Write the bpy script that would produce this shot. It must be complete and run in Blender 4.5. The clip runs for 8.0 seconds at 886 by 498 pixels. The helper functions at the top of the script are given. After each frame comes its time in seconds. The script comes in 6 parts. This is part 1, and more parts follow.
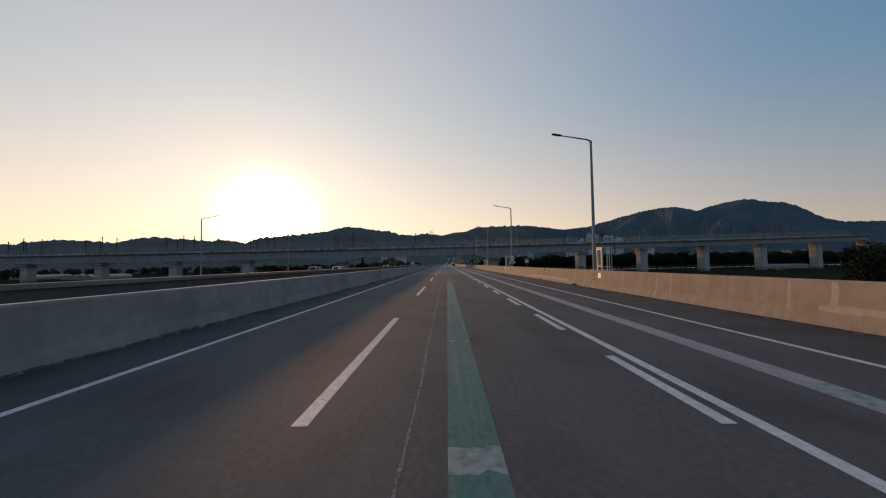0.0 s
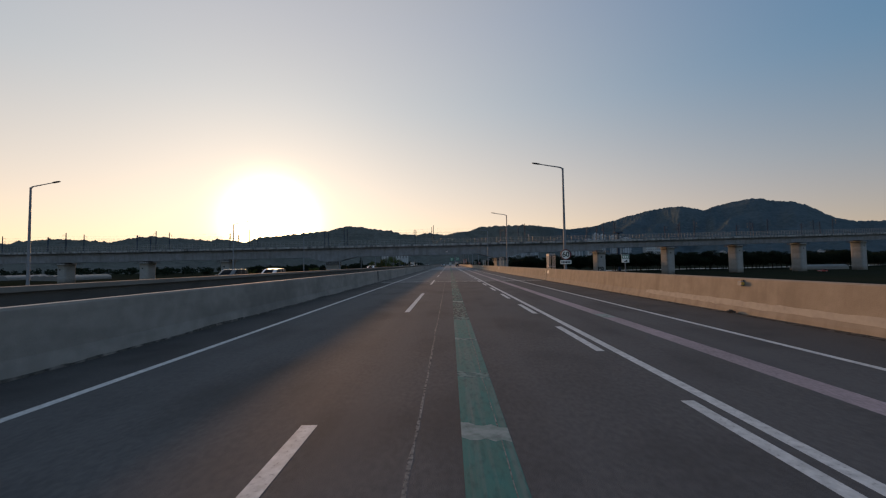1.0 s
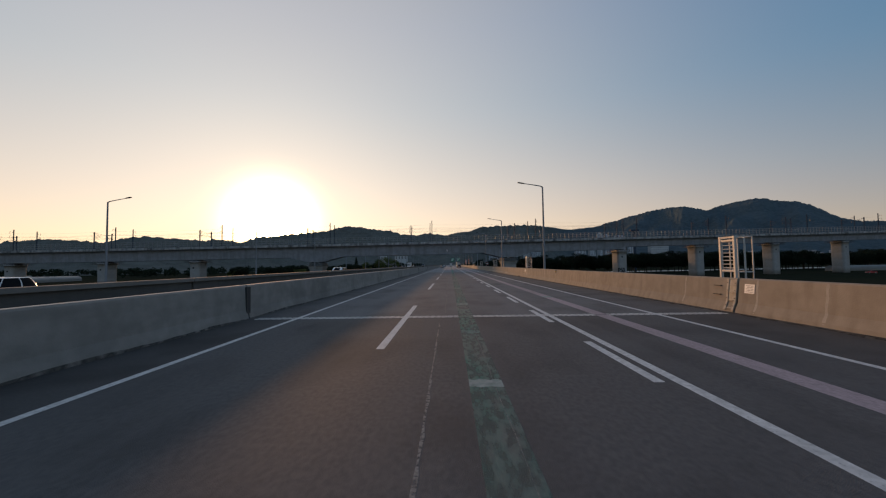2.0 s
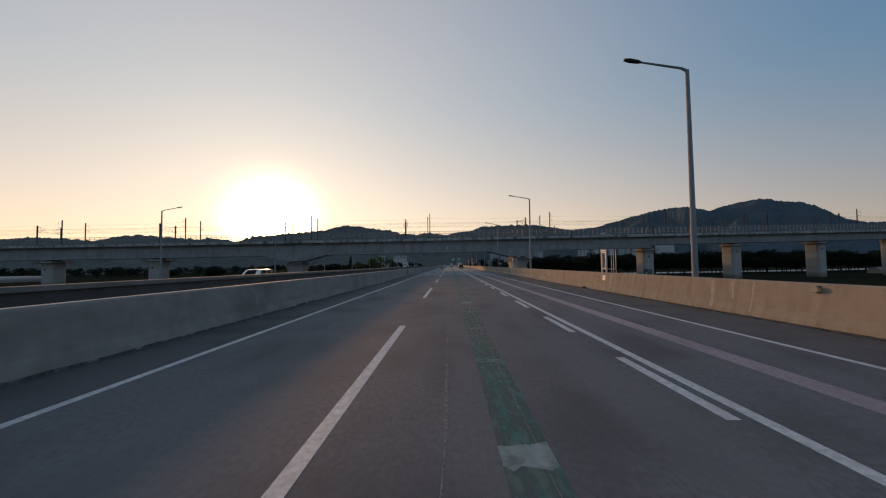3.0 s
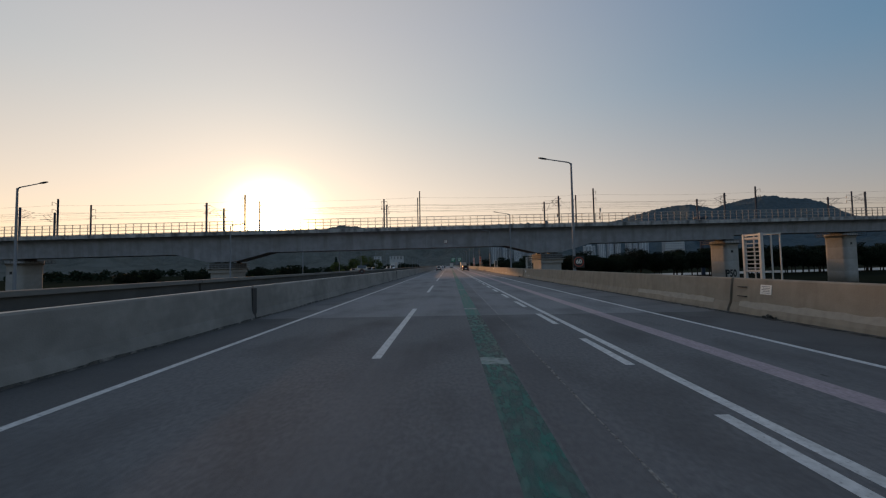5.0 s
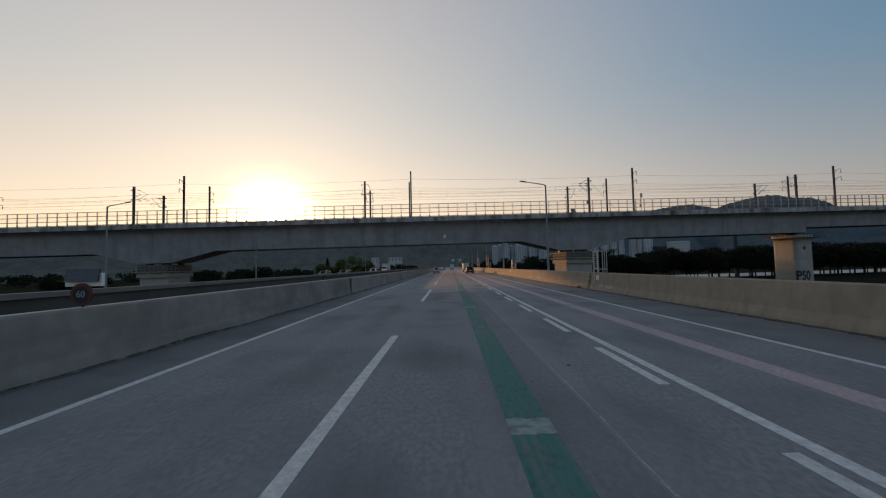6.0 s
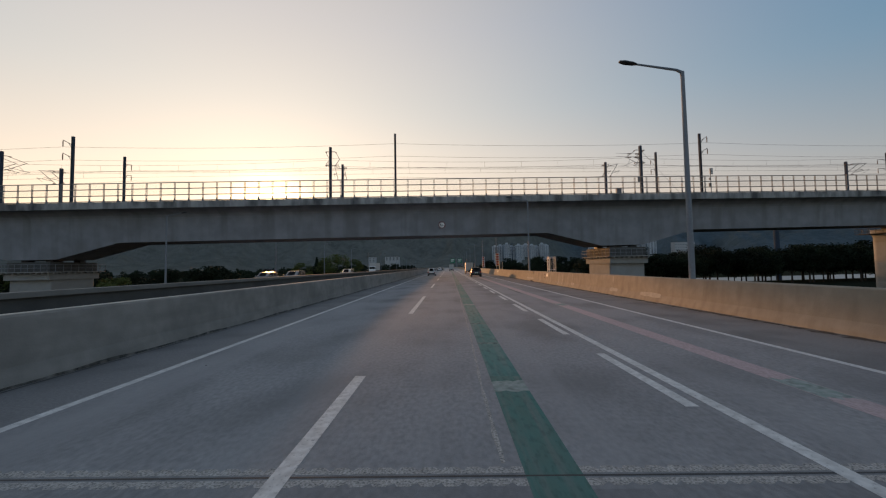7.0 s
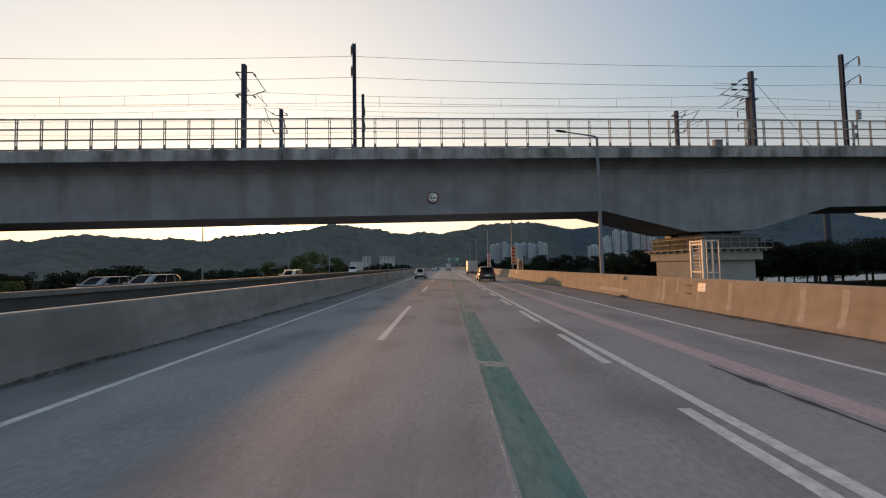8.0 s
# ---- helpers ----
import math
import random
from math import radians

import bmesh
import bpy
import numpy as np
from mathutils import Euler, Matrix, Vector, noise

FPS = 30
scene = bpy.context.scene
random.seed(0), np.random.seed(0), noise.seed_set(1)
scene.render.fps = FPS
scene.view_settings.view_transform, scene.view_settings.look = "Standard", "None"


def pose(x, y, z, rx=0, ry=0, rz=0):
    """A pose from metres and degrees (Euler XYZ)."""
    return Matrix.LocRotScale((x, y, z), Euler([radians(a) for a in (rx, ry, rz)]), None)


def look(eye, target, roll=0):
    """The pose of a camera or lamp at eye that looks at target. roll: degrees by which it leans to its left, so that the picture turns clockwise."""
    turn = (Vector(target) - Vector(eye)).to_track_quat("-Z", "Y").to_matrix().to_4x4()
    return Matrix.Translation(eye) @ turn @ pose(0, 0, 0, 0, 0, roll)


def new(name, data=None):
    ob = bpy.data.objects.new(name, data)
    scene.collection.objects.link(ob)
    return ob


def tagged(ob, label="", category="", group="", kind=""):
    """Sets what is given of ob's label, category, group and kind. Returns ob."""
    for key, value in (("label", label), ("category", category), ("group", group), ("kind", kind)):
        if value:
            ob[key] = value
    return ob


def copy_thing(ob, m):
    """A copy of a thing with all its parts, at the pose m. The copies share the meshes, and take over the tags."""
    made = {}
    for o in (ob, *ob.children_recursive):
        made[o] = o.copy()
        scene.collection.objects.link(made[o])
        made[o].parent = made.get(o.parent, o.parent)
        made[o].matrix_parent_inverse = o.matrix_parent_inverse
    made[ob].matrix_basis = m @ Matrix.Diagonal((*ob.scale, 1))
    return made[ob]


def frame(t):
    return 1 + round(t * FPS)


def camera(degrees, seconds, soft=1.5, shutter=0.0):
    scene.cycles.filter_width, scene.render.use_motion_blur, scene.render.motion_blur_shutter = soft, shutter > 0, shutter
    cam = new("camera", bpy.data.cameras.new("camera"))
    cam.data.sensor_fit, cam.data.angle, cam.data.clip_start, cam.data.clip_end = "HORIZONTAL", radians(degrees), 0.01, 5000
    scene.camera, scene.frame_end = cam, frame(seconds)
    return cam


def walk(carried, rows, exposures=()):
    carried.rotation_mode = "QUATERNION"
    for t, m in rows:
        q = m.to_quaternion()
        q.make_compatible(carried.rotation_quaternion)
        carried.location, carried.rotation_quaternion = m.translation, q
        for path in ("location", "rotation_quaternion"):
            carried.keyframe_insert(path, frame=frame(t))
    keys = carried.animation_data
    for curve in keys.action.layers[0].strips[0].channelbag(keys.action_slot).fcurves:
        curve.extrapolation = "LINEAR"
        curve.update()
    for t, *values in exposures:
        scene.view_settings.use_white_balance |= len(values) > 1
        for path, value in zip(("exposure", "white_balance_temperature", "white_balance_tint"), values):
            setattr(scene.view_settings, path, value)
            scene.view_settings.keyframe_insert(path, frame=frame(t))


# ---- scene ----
cam = camera(100.46, 8.0, soft=1.2)
PATH = [
    (0.0, pose(0.090, 0.073, 1.728, 92.284, 0.885, 0.434)),
    (0.5, pose(0.165, 12.190, 1.773, 92.359, 0.867, 0.728)),
    (1.0, pose(0.057, 24.237, 1.778, 92.300, 0.829, 0.891)),
    (1.5, pose(0.025, 36.309, 1.778, 92.395, 0.907, 0.954)),
    (3.0, pose(-0.131, 72.475, 1.784, 92.428, 0.660, 0.991)),
    (3.5, pose(-0.135, 84.379, 1.809, 92.503, 0.671, 1.022)),
    (4.0, pose(-0.165, 96.326, 1.821, 92.464, 0.660, 1.011)),
    (4.5, pose(-0.072, 108.309, 1.789, 92.454, 0.857, 0.977)),
    (6.0, pose(-0.059, 143.094, 1.794, 92.717, 1.303, 0.944)),
    (6.5, pose(-0.047, 154.496, 1.811, 92.720, 1.090, 0.888)),
    (7.0, pose(-0.012, 165.806, 1.820, 92.759, 0.960, 0.819)),
    (7.5, pose(0.095, 177.218, 1.799, 92.686, 1.004, 0.505)),
    (8.0, pose(0.134, 188.722, 1.814, 92.659, 1.068, 0.326)),
]
walk(cam, PATH, exposures=[(0.0, 0.10, 7500, 12), (3.5, 0.02, 7550, 12), (4.5, 0.06, 7700, 12), (6.0, 0.12, 8350, 13), (7.0, 0.36, 8700, 14), (8.0, 0.72, 9050, 14)])

# ---- sky and sun ----
SUN = Vector((-0.4328, 0.8957, 0.1070)).normalized()
world = bpy.data.worlds.new("evening_sky")
scene.world = world
world.use_nodes = True
wn, wl = world.node_tree.nodes, world.node_tree.links
wn.clear()
sky = wn.new("ShaderNodeTexSky")
sky.sky_type, sky.sun_disc = "NISHITA", False
sky.sun_elevation, sky.sun_rotation = math.asin(SUN.z), math.atan2(SUN.x, SUN.y)
sky.altitude, sky.air_density, sky.dust_density, sky.ozone_density = 0, 1.0, 0.0, 2.0
wcoord = wn.new("ShaderNodeTexCoord")
wdot = wn.new("ShaderNodeVectorMath")
wdot.operation = "DOT_PRODUCT"
wdot.inputs[1].default_value = SUN
wl.new(wcoord.outputs["Generated"], wdot.inputs[0])


def halo(power, strength, colour, source=None):
    """One lobe of the bright haze round the sun, or of the fill opposite it."""
    top = wn.new("ShaderNodeMath")
    top.operation, top.inputs[1].default_value = "MAXIMUM", 0.0
    lobe = wn.new("ShaderNodeMath")
    lobe.operation, lobe.inputs[1].default_value = "POWER", power
    glow = wn.new("ShaderNodeBackground")
    glow.inputs["Color"].default_value = (*colour, 1)
    gain = wn.new("ShaderNodeMath")
    gain.operation, gain.inputs[1].default_value = "MULTIPLY", strength
    wl.new((source or wdot).outputs["Value"], top.inputs[0])
    wl.new(top.outputs[0], lobe.inputs[0])
    wl.new(lobe.outputs[0], gain.inputs[0])
    wl.new(gain.outputs[0], glow.inputs["Strength"])
    return glow


sky_light = wn.new("ShaderNodeBackground")
sky_light.inputs["Strength"].default_value = 0.05
wl.new(sky.outputs["Color"], sky_light.inputs["Color"])
total = sky_light
# unseen pale glow opposite the sun, added to fill faces turned away from it
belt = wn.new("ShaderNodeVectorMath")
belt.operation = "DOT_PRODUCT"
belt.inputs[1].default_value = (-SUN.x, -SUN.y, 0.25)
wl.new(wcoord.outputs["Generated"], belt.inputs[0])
LOBES = ((30000, 900.0, (1.0, 0.80, 0.52)), (420, 9.5, (1.0, 0.74, 0.42)), (30, 0.22, (1.0, 0.74, 0.46)), (8.0, 0.05, (1.0, 0.86, 0.70)), (2.0, 0.45, (1.0, 0.775, 0.475)))
for lobe_power, lobe_gain, lobe_colour in LOBES:
    add = wn.new("ShaderNodeAddShader")
    wl.new(total.outputs[0], add.inputs[0])
    wl.new(halo(lobe_power, lobe_gain, lobe_colour).outputs[0], add.inputs[1])
    total = add
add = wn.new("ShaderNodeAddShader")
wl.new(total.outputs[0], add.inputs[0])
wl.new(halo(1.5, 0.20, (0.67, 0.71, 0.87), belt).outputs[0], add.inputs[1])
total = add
# evening air: pale low down, bluer higher up
split = wn.new("ShaderNodeSeparateXYZ")
wl.new(wcoord.outputs["Generated"], split.inputs[0])
air = wn.new("ShaderNodeValToRGB")
stops = [(0.0, (0.125, 0.155, 0.195)), (0.20, (0.08, 0.168, 0.265)), (0.38, (0.05, 0.155, 0.30)), (0.55, (0.035, 0.135, 0.30)), (1.0, (0.05, 0.11, 0.21))]
while len(air.color_ramp.elements) < len(stops):
    air.color_ramp.elements.new(0.5)
for knot, (at, colour) in zip(air.color_ramp.elements, stops):
    knot.position = at
for knot, (at, colour) in zip(air.color_ramp.elements, stops):
    knot.color = (*colour, 1)
wl.new(split.outputs["Z"], air.inputs["Fac"])
haze = wn.new("ShaderNodeBackground")
wl.new(air.outputs["Color"], haze.inputs["Color"])
haze.inputs["Strength"].default_value = 1.0
add = wn.new("ShaderNodeAddShader")
wl.new(total.outputs[0], add.inputs[0])
wl.new(haze.outputs[0], add.inputs[1])
total = add
# warm haze low over the horizon, strongest towards the sun
low = wn.new("ShaderNodeMapRange")
low.inputs["From Min"].default_value, low.inputs["From Max"].default_value = 0.42, 0.0
wl.new(split.outputs["Z"], low.inputs["Value"])
bend = wn.new("ShaderNodeMath")
bend.operation, bend.inputs[1].default_value = "POWER", 1.6
wl.new(low.outputs[0], bend.inputs[0])
toward = wn.new("ShaderNodeMapRange")
toward.inputs["From Min"].default_value, toward.inputs["From Max"].default_value = -1.0, 1.0
wl.new(wdot.outputs["Value"], toward.inputs["Value"])
turn = wn.new("ShaderNodeMath")
turn.operation, turn.inputs[1].default_value = "POWER", 1.5
wl.new(toward.outputs[0], turn.inputs[0])
both = wn.new("ShaderNodeMath")
both.operation = "MULTIPLY"
wl.new(bend.outputs[0], both.inputs[0])
wl.new(turn.outputs[0], both.inputs[1])
gain = wn.new("ShaderNodeMath")
gain.operation, gain.inputs[1].default_value = "MULTIPLY", 0.42
wl.new(both.outputs[0], gain.inputs[0])
glow = wn.new("ShaderNodeBackground")
glow.inputs["Color"].default_value = (1.0, 0.34, 0.09, 1)
wl.new(gain.outputs[0], glow.inputs["Strength"])
add = wn.new("ShaderNodeAddShader")
wl.new(total.outputs[0], add.inputs[0])
wl.new(glow.outputs[0], add.inputs[1])
total = add
wout = wn.new("ShaderNodeOutputWorld")
wl.new(total.outputs[0], wout.inputs["Surface"])

sun = new("sun", bpy.data.lights.new("sun", "SUN"))
sun.data.energy, sun.data.angle, sun.data.color = 2.05, radians(1.8), (1.0, 0.51, 0.23)
sun.matrix_world = look((0, 0, 60), Vector((0, 0, 60)) - SUN)


# ---- materials ----
def material(name, colour, rough=0.8, metal=0.0, second=None, scale=4.0, amount=0.5, bump=0.0, fine=None, stretch=(1, 1, 1),
             stain=None, stain_scale=0.5, stain_amount=0.35, vary=0.0, spec=0.4, streak=None, streak_stretch=(1, 1, 1), streak_amount=0.5, wear=None, scatter=False):
    """A node material: base colour mixed with a second one by fine noise, then by larger stains, with a little relief."""
    mat = bpy.data.materials.new(name)
    mat.use_nodes = True
    n, l = mat.node_tree.nodes, mat.node_tree.links
    bsdf = n["Principled BSDF"]
    bsdf.inputs["Roughness"].default_value, bsdf.inputs["Metallic"].default_value = rough, metal
    bsdf.inputs["Specular IOR Level"].default_value = spec
    coord = n.new("ShaderNodeTexCoord")
    place = n.new("ShaderNodeMapping")
    place.inputs["Scale"].default_value = stretch
    if scatter:
        # alike pieces differ by where they stand
        spot = n.new("ShaderNodeObjectInfo")
        moved = n.new("ShaderNodeVectorMath")
        l.new(coord.outputs["Object"], moved.inputs[0])
        l.new(spot.outputs["Location"], moved.inputs[1])
        l.new(moved.outputs[0], place.inputs["Vector"])
    else:
        l.new(coord.outputs["Object"], place.inputs["Vector"])

    def grains(size, low, high, detail=5.0):
        tex = n.new("ShaderNodeTexNoise")
        tex.inputs["Scale"].default_value, tex.inputs["Detail"].default_value = size, detail
        l.new(place.outputs[0], tex.inputs["Vector"])
        ramp = n.new("ShaderNodeMapRange")
        ramp.inputs["From Min"].default_value, ramp.inputs["From Max"].default_value = low, high
        l.new(tex.outputs[0], ramp.inputs["Value"])
        return tex, ramp

    def blend(a, b, factor, amount):
        mix = n.new("ShaderNodeMix")
        mix.data_type = "RGBA"
        gain = n.new("ShaderNodeMath")
        gain.operation, gain.inputs[1].default_value = "MULTIPLY", amount
        l.new(factor, gain.inputs[0])
        l.new(gain.outputs[0], mix.inputs["Factor"])
        if isinstance(a, tuple):
            mix.inputs["A"].default_value = (*a, 1)
        else:
            l.new(a, mix.inputs["A"])
        mix.inputs["B"].default_value = (*b, 1)
        return mix.outputs["Result"]

    second = second or tuple(c * 0.7 for c in colour)
    tex, ramp = grains(scale, 0.35, 0.65)
    shade = blend(colour, second, ramp.outputs[0], amount)
    if stain:
        _, large = grains(stain_scale, 0.45, 0.7, 3.0)
        shade = blend(shade, stain, large.outputs[0], stain_amount)
    if streak:
        run = n.new("ShaderNodeMapping")
        run.inputs["Scale"].default_value = streak_stretch
        l.new(coord.outputs["Object"], run.inputs["Vector"])
        tex2 = n.new("ShaderNodeTexNoise")
        tex2.inputs["Scale"].default_value, tex2.inputs["Detail"].default_value = 1.0, 4.0
        l.new(run.outputs[0], tex2.inputs["Vector"])
        thin = n.new("ShaderNodeMapRange")
        thin.inputs["From Min"].default_value, thin.inputs["From Max"].default_value = 0.48, 0.72
        l.new(tex2.outputs[0], thin.inputs["Value"])
        shade = blend(shade, streak, thin.outputs[0], streak_amount)
    if vary:
        info = n.new("ShaderNodeObjectInfo")
        hsv = n.new("ShaderNodeHueSaturation")
        span = n.new("ShaderNodeMapRange")
        span.inputs["To Min"].default_value, span.inputs["To Max"].default_value = 1 - vary, 1 + vary
        l.new(info.outputs["Random"], span.inputs["Value"])
        l.new(span.outputs[0], hsv.inputs["Value"])
        l.new(shade, hsv.inputs["Color"])
        shade = hsv.outputs[0]
    l.new(shade, bsdf.inputs["Base Color"])
    if wear:
        # paint rubbed away in spots: size, and the noise values between which it thins out
        _, thin = grains(wear[0], wear[1], wear[2], 8.0)
        thin.inputs["To Min"].default_value = wear[3]
        l.new(thin.outputs[0], bsdf.inputs["Alpha"])
    if bump:
        relief = n.new("ShaderNodeBump")
        relief.inputs["Strength"].default_value, relief.inputs["Distance"].default_value = bump, 0.02
        grit, _ = grains(fine or scale * 6, 0, 1)
        l.new(grit.outputs[0], relief.inputs["Height"])
        l.new(relief.outputs[0], bsdf.inputs["Normal"])
    return mat


M = {}
# resurfaced sections; the farther colours are also paled for glare and viaduct shade
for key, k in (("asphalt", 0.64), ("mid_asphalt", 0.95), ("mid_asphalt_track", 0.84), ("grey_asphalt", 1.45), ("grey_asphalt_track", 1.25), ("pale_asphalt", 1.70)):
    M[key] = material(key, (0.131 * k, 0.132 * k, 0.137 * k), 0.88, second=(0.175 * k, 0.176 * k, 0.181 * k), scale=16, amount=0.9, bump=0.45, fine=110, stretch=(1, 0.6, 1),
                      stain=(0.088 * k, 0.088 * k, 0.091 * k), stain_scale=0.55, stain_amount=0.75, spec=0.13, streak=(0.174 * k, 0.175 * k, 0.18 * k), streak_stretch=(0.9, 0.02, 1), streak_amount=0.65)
    k *= 0.82
    M[key + "_edge"] = material(key + "_edge", (0.127 * k, 0.127 * k, 0.129 * k), 0.95, second=(0.16 * k, 0.16 * k, 0.163 * k), scale=22, amount=0.9, bump=0.45, fine=100,
                                stain=(0.086 * k, 0.086 * k, 0.088 * k), stain_scale=0.6, stain_amount=0.75, spec=0.2)
M["seam"] = material("seam", (0.04, 0.04, 0.042), 0.7, scale=8)
M["gutter_dirt"] = material("gutter_dirt", (0.055, 0.051, 0.047), 0.95, second=(0.09, 0.084, 0.077), scale=9, amount=0.8, wear=(3, 0.35, 0.6, 0.15))
M["gutter_dirt_solid"] = material("gutter_dirt_solid", (0.045, 0.041, 0.037), 0.95, second=(0.08, 0.073, 0.065), scale=30, amount=0.9)
M["pale_seam"] = material("pale_seam", (0.27, 0.255, 0.24), 0.9, second=(0.17, 0.16, 0.15), scale=5, amount=0.9, wear=(22, 0.30, 0.62, 0.30))
M["light_seam"] = material("light_seam", (0.44, 0.42, 0.40), 0.9, second=(0.30, 0.285, 0.27), scale=5, amount=0.9, wear=(45, 0.32, 0.6, 0.4))
M["joint_mortar"] = material("joint_mortar", (0.66, 0.65, 0.62), 0.85, second=(0.36, 0.35, 0.34), scale=6, amount=0.8)
M["white_paint"] = material("white_paint", (0.62, 0.62, 0.61), 0.7, second=(0.3, 0.3, 0.3), scale=9, amount=0.55, stain=(0.35, 0.35, 0.34), stain_scale=1.3, bump=0.15, wear=(22, 0.28, 0.42, 0.6))
M["green_paint"] = material("green_paint", (0.008, 0.15, 0.136), 0.75, second=(0.03, 0.125, 0.108), scale=7, amount=0.8, stain=(0.09, 0.135, 0.122), stain_scale=0.5, stain_amount=0.6, bump=0.15, stretch=(1, 0.4, 1), streak=(0.15, 0.165, 0.16), streak_stretch=(9, 0.25, 1), streak_amount=0.6, wear=(16, 0.30, 0.50, 0.75))
M["green_rubbed"] = material("green_rubbed", (0.012, 0.15, 0.125), 0.8, second=(0.06, 0.12, 0.11), scale=5, amount=0.9, stain=(0.13, 0.13, 0.122), stain_scale=0.7, stain_amount=0.85, bump=0.2, stretch=(1, 0.35, 1), streak=(0.13, 0.128, 0.12), streak_stretch=(7, 0.2, 1), streak_amount=0.5, wear=(9, 0.36, 0.60, 0.35))
M["green_thin"] = material("green_thin", (0.015, 0.165, 0.155), 0.8, second=(0.045, 0.15, 0.142), scale=5, amount=0.7, stain=(0.16, 0.20, 0.19), stain_scale=0.8, stain_amount=0.35, bump=0.2, stretch=(1, 0.3, 1), streak=(0.20, 0.22, 0.21), streak_stretch=(7, 0.2, 1), streak_amount=0.4, wear=(9, 0.26, 0.52, 0.6))
M["green_faded"] = material("green_faded", (0.11, 0.23, 0.21), 0.8, second=(0.25, 0.265, 0.25), scale=3, amount=0.9, bump=0.2, stretch=(1, 0.35, 1), wear=(8, 0.34, 0.60, 0.45))
M["green_worn"] = material("green_worn", (0.27, 0.31, 0.30), 0.8, second=(0.15, 0.22, 0.20), scale=8, amount=0.85, wear=(6, 0.30, 0.5, 0.55))
M["green_scuffed"] = material("green_scuffed", (0.16, 0.25, 0.235), 0.8, second=(0.10, 0.19, 0.175), scale=9, amount=0.85, wear=(7, 0.34, 0.6, 0.3))
M["pink_paint"] = material("pink_paint", (0.38, 0.305, 0.33), 0.8, second=(0.30, 0.245, 0.265), scale=7, amount=0.8, stain=(0.20, 0.165, 0.175), stain_scale=0.5, stain_amount=0.6, stretch=(1, 0.4, 1), wear=(30, 0.25, 0.6, 0.7))
M["pink_pale"] = material("pink_pale", (0.46, 0.345, 0.355), 0.8, second=(0.39, 0.30, 0.305), scale=7, amount=0.8, stain=(0.34, 0.275, 0.28), stain_scale=0.5, stain_amount=0.5, stretch=(1, 0.4, 1), wear=(30, 0.25, 0.6, 0.7))
M["barrier_concrete"] = material("barrier_concrete", (0.31, 0.262, 0.21), 0.9, second=(0.23, 0.195, 0.155), scale=3.0, amount=0.6, bump=0.3, fine=30, stain=(0.22, 0.18, 0.14), stain_scale=0.8, stain_amount=0.4, streak=(0.19, 0.155, 0.12), streak_stretch=(3, 3.0, 0.35), streak_amount=0.5)
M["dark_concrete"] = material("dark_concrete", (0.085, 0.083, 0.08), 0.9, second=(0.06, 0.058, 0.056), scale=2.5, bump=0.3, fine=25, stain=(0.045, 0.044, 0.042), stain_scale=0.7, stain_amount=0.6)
# the roadside barrier's concrete again, greyed in colour for its shaded side
M["median_concrete"] = material("median_concrete", (0.27, 0.255, 0.24), 0.9, second=(0.205, 0.195, 0.182), scale=3.0, amount=0.7, bump=0.35, fine=30, stain=(0.14, 0.133, 0.126), stain_scale=0.5, stain_amount=0.7, streak=(0.15, 0.142, 0.134), streak_stretch=(0.4, 0.4, 2.2), streak_amount=0.5)
# pale concrete that paints the bright upper edge of the median
M["lit_top_concrete"] = material("lit_top_concrete", (0.52, 0.48, 0.42), 0.85, second=(0.40, 0.37, 0.33), scale=4, amount=0.8, bump=0.2)
M["patch_concrete"] = material("patch_concrete", (0.43, 0.385, 0.33), 0.9, second=(0.34, 0.30, 0.25), scale=5, amount=0.6, wear=(5, 0.30, 0.62, 0.72))
M["girder_concrete"] = material("girder_concrete", (0.245, 0.255, 0.28), 0.9, second=(0.188, 0.196, 0.216), scale=0.6, amount=0.8, bump=0.3, fine=8, stain=(0.155, 0.157, 0.165), stain_scale=0.22, stain_amount=0.45, streak=(0.14, 0.14, 0.145), streak_stretch=(0.7, 0.5, 0.06), streak_amount=0.6)
M["parapet_concrete"] = material("parapet_concrete", (0.36, 0.355, 0.355), 0.9, second=(0.22, 0.218, 0.22), scale=1.1, amount=0.8, bump=0.25, fine=10, stain=(0.07, 0.07, 0.072), stain_scale=0.6, stain_amount=0.95, stretch=(1, 1, 0.4), vary=0.08, scatter=True)
M["pier_concrete"] = material("pier_concrete", (0.29, 0.287, 0.285), 0.9, second=(0.222, 0.22, 0.218), scale=0.9, bump=0.25, fine=9, stain=(0.25, 0.24, 0.22), stain_scale=0.3, stain_amount=0.5)
M["galvanised"] = material("galvanised", (0.185, 0.205, 0.235), 0.6, 0.1, second=(0.145, 0.16, 0.18), scale=12, amount=0.6)
M["dark_steel"] = material("dark_steel", (0.05, 0.05, 0.053), 0.55, 0.5, scale=9)
M["mast_steel"] = material("mast_steel", (0.026, 0.045, 0.075), 0.8, 0.0, second=(0.019, 0.034, 0.057), scale=3, amount=0.6)
M["fence_steel"] = material("fence_steel", (0.20, 0.205, 0.21), 0.55, 0.25, second=(0.15, 0.15, 0.155), scale=5, amount=0.6)
M["fence_pane"] = material("fence_pane", (0.42, 0.40, 0.37), 0.4, second=(0.36, 0.34, 0.31), scale=1.5, amount=0.6)
M["fence_pane"].node_tree.nodes["Principled BSDF"].inputs["Alpha"].default_value = 0.05
M["step_steel"] = material("step_steel", (0.42, 0.37, 0.31), 0.7, 0.0, second=(0.33, 0.28, 0.22), scale=6, amount=0.7, stain=(0.2, 0.15, 0.1), stain_scale=4, stain_amount=0.4)
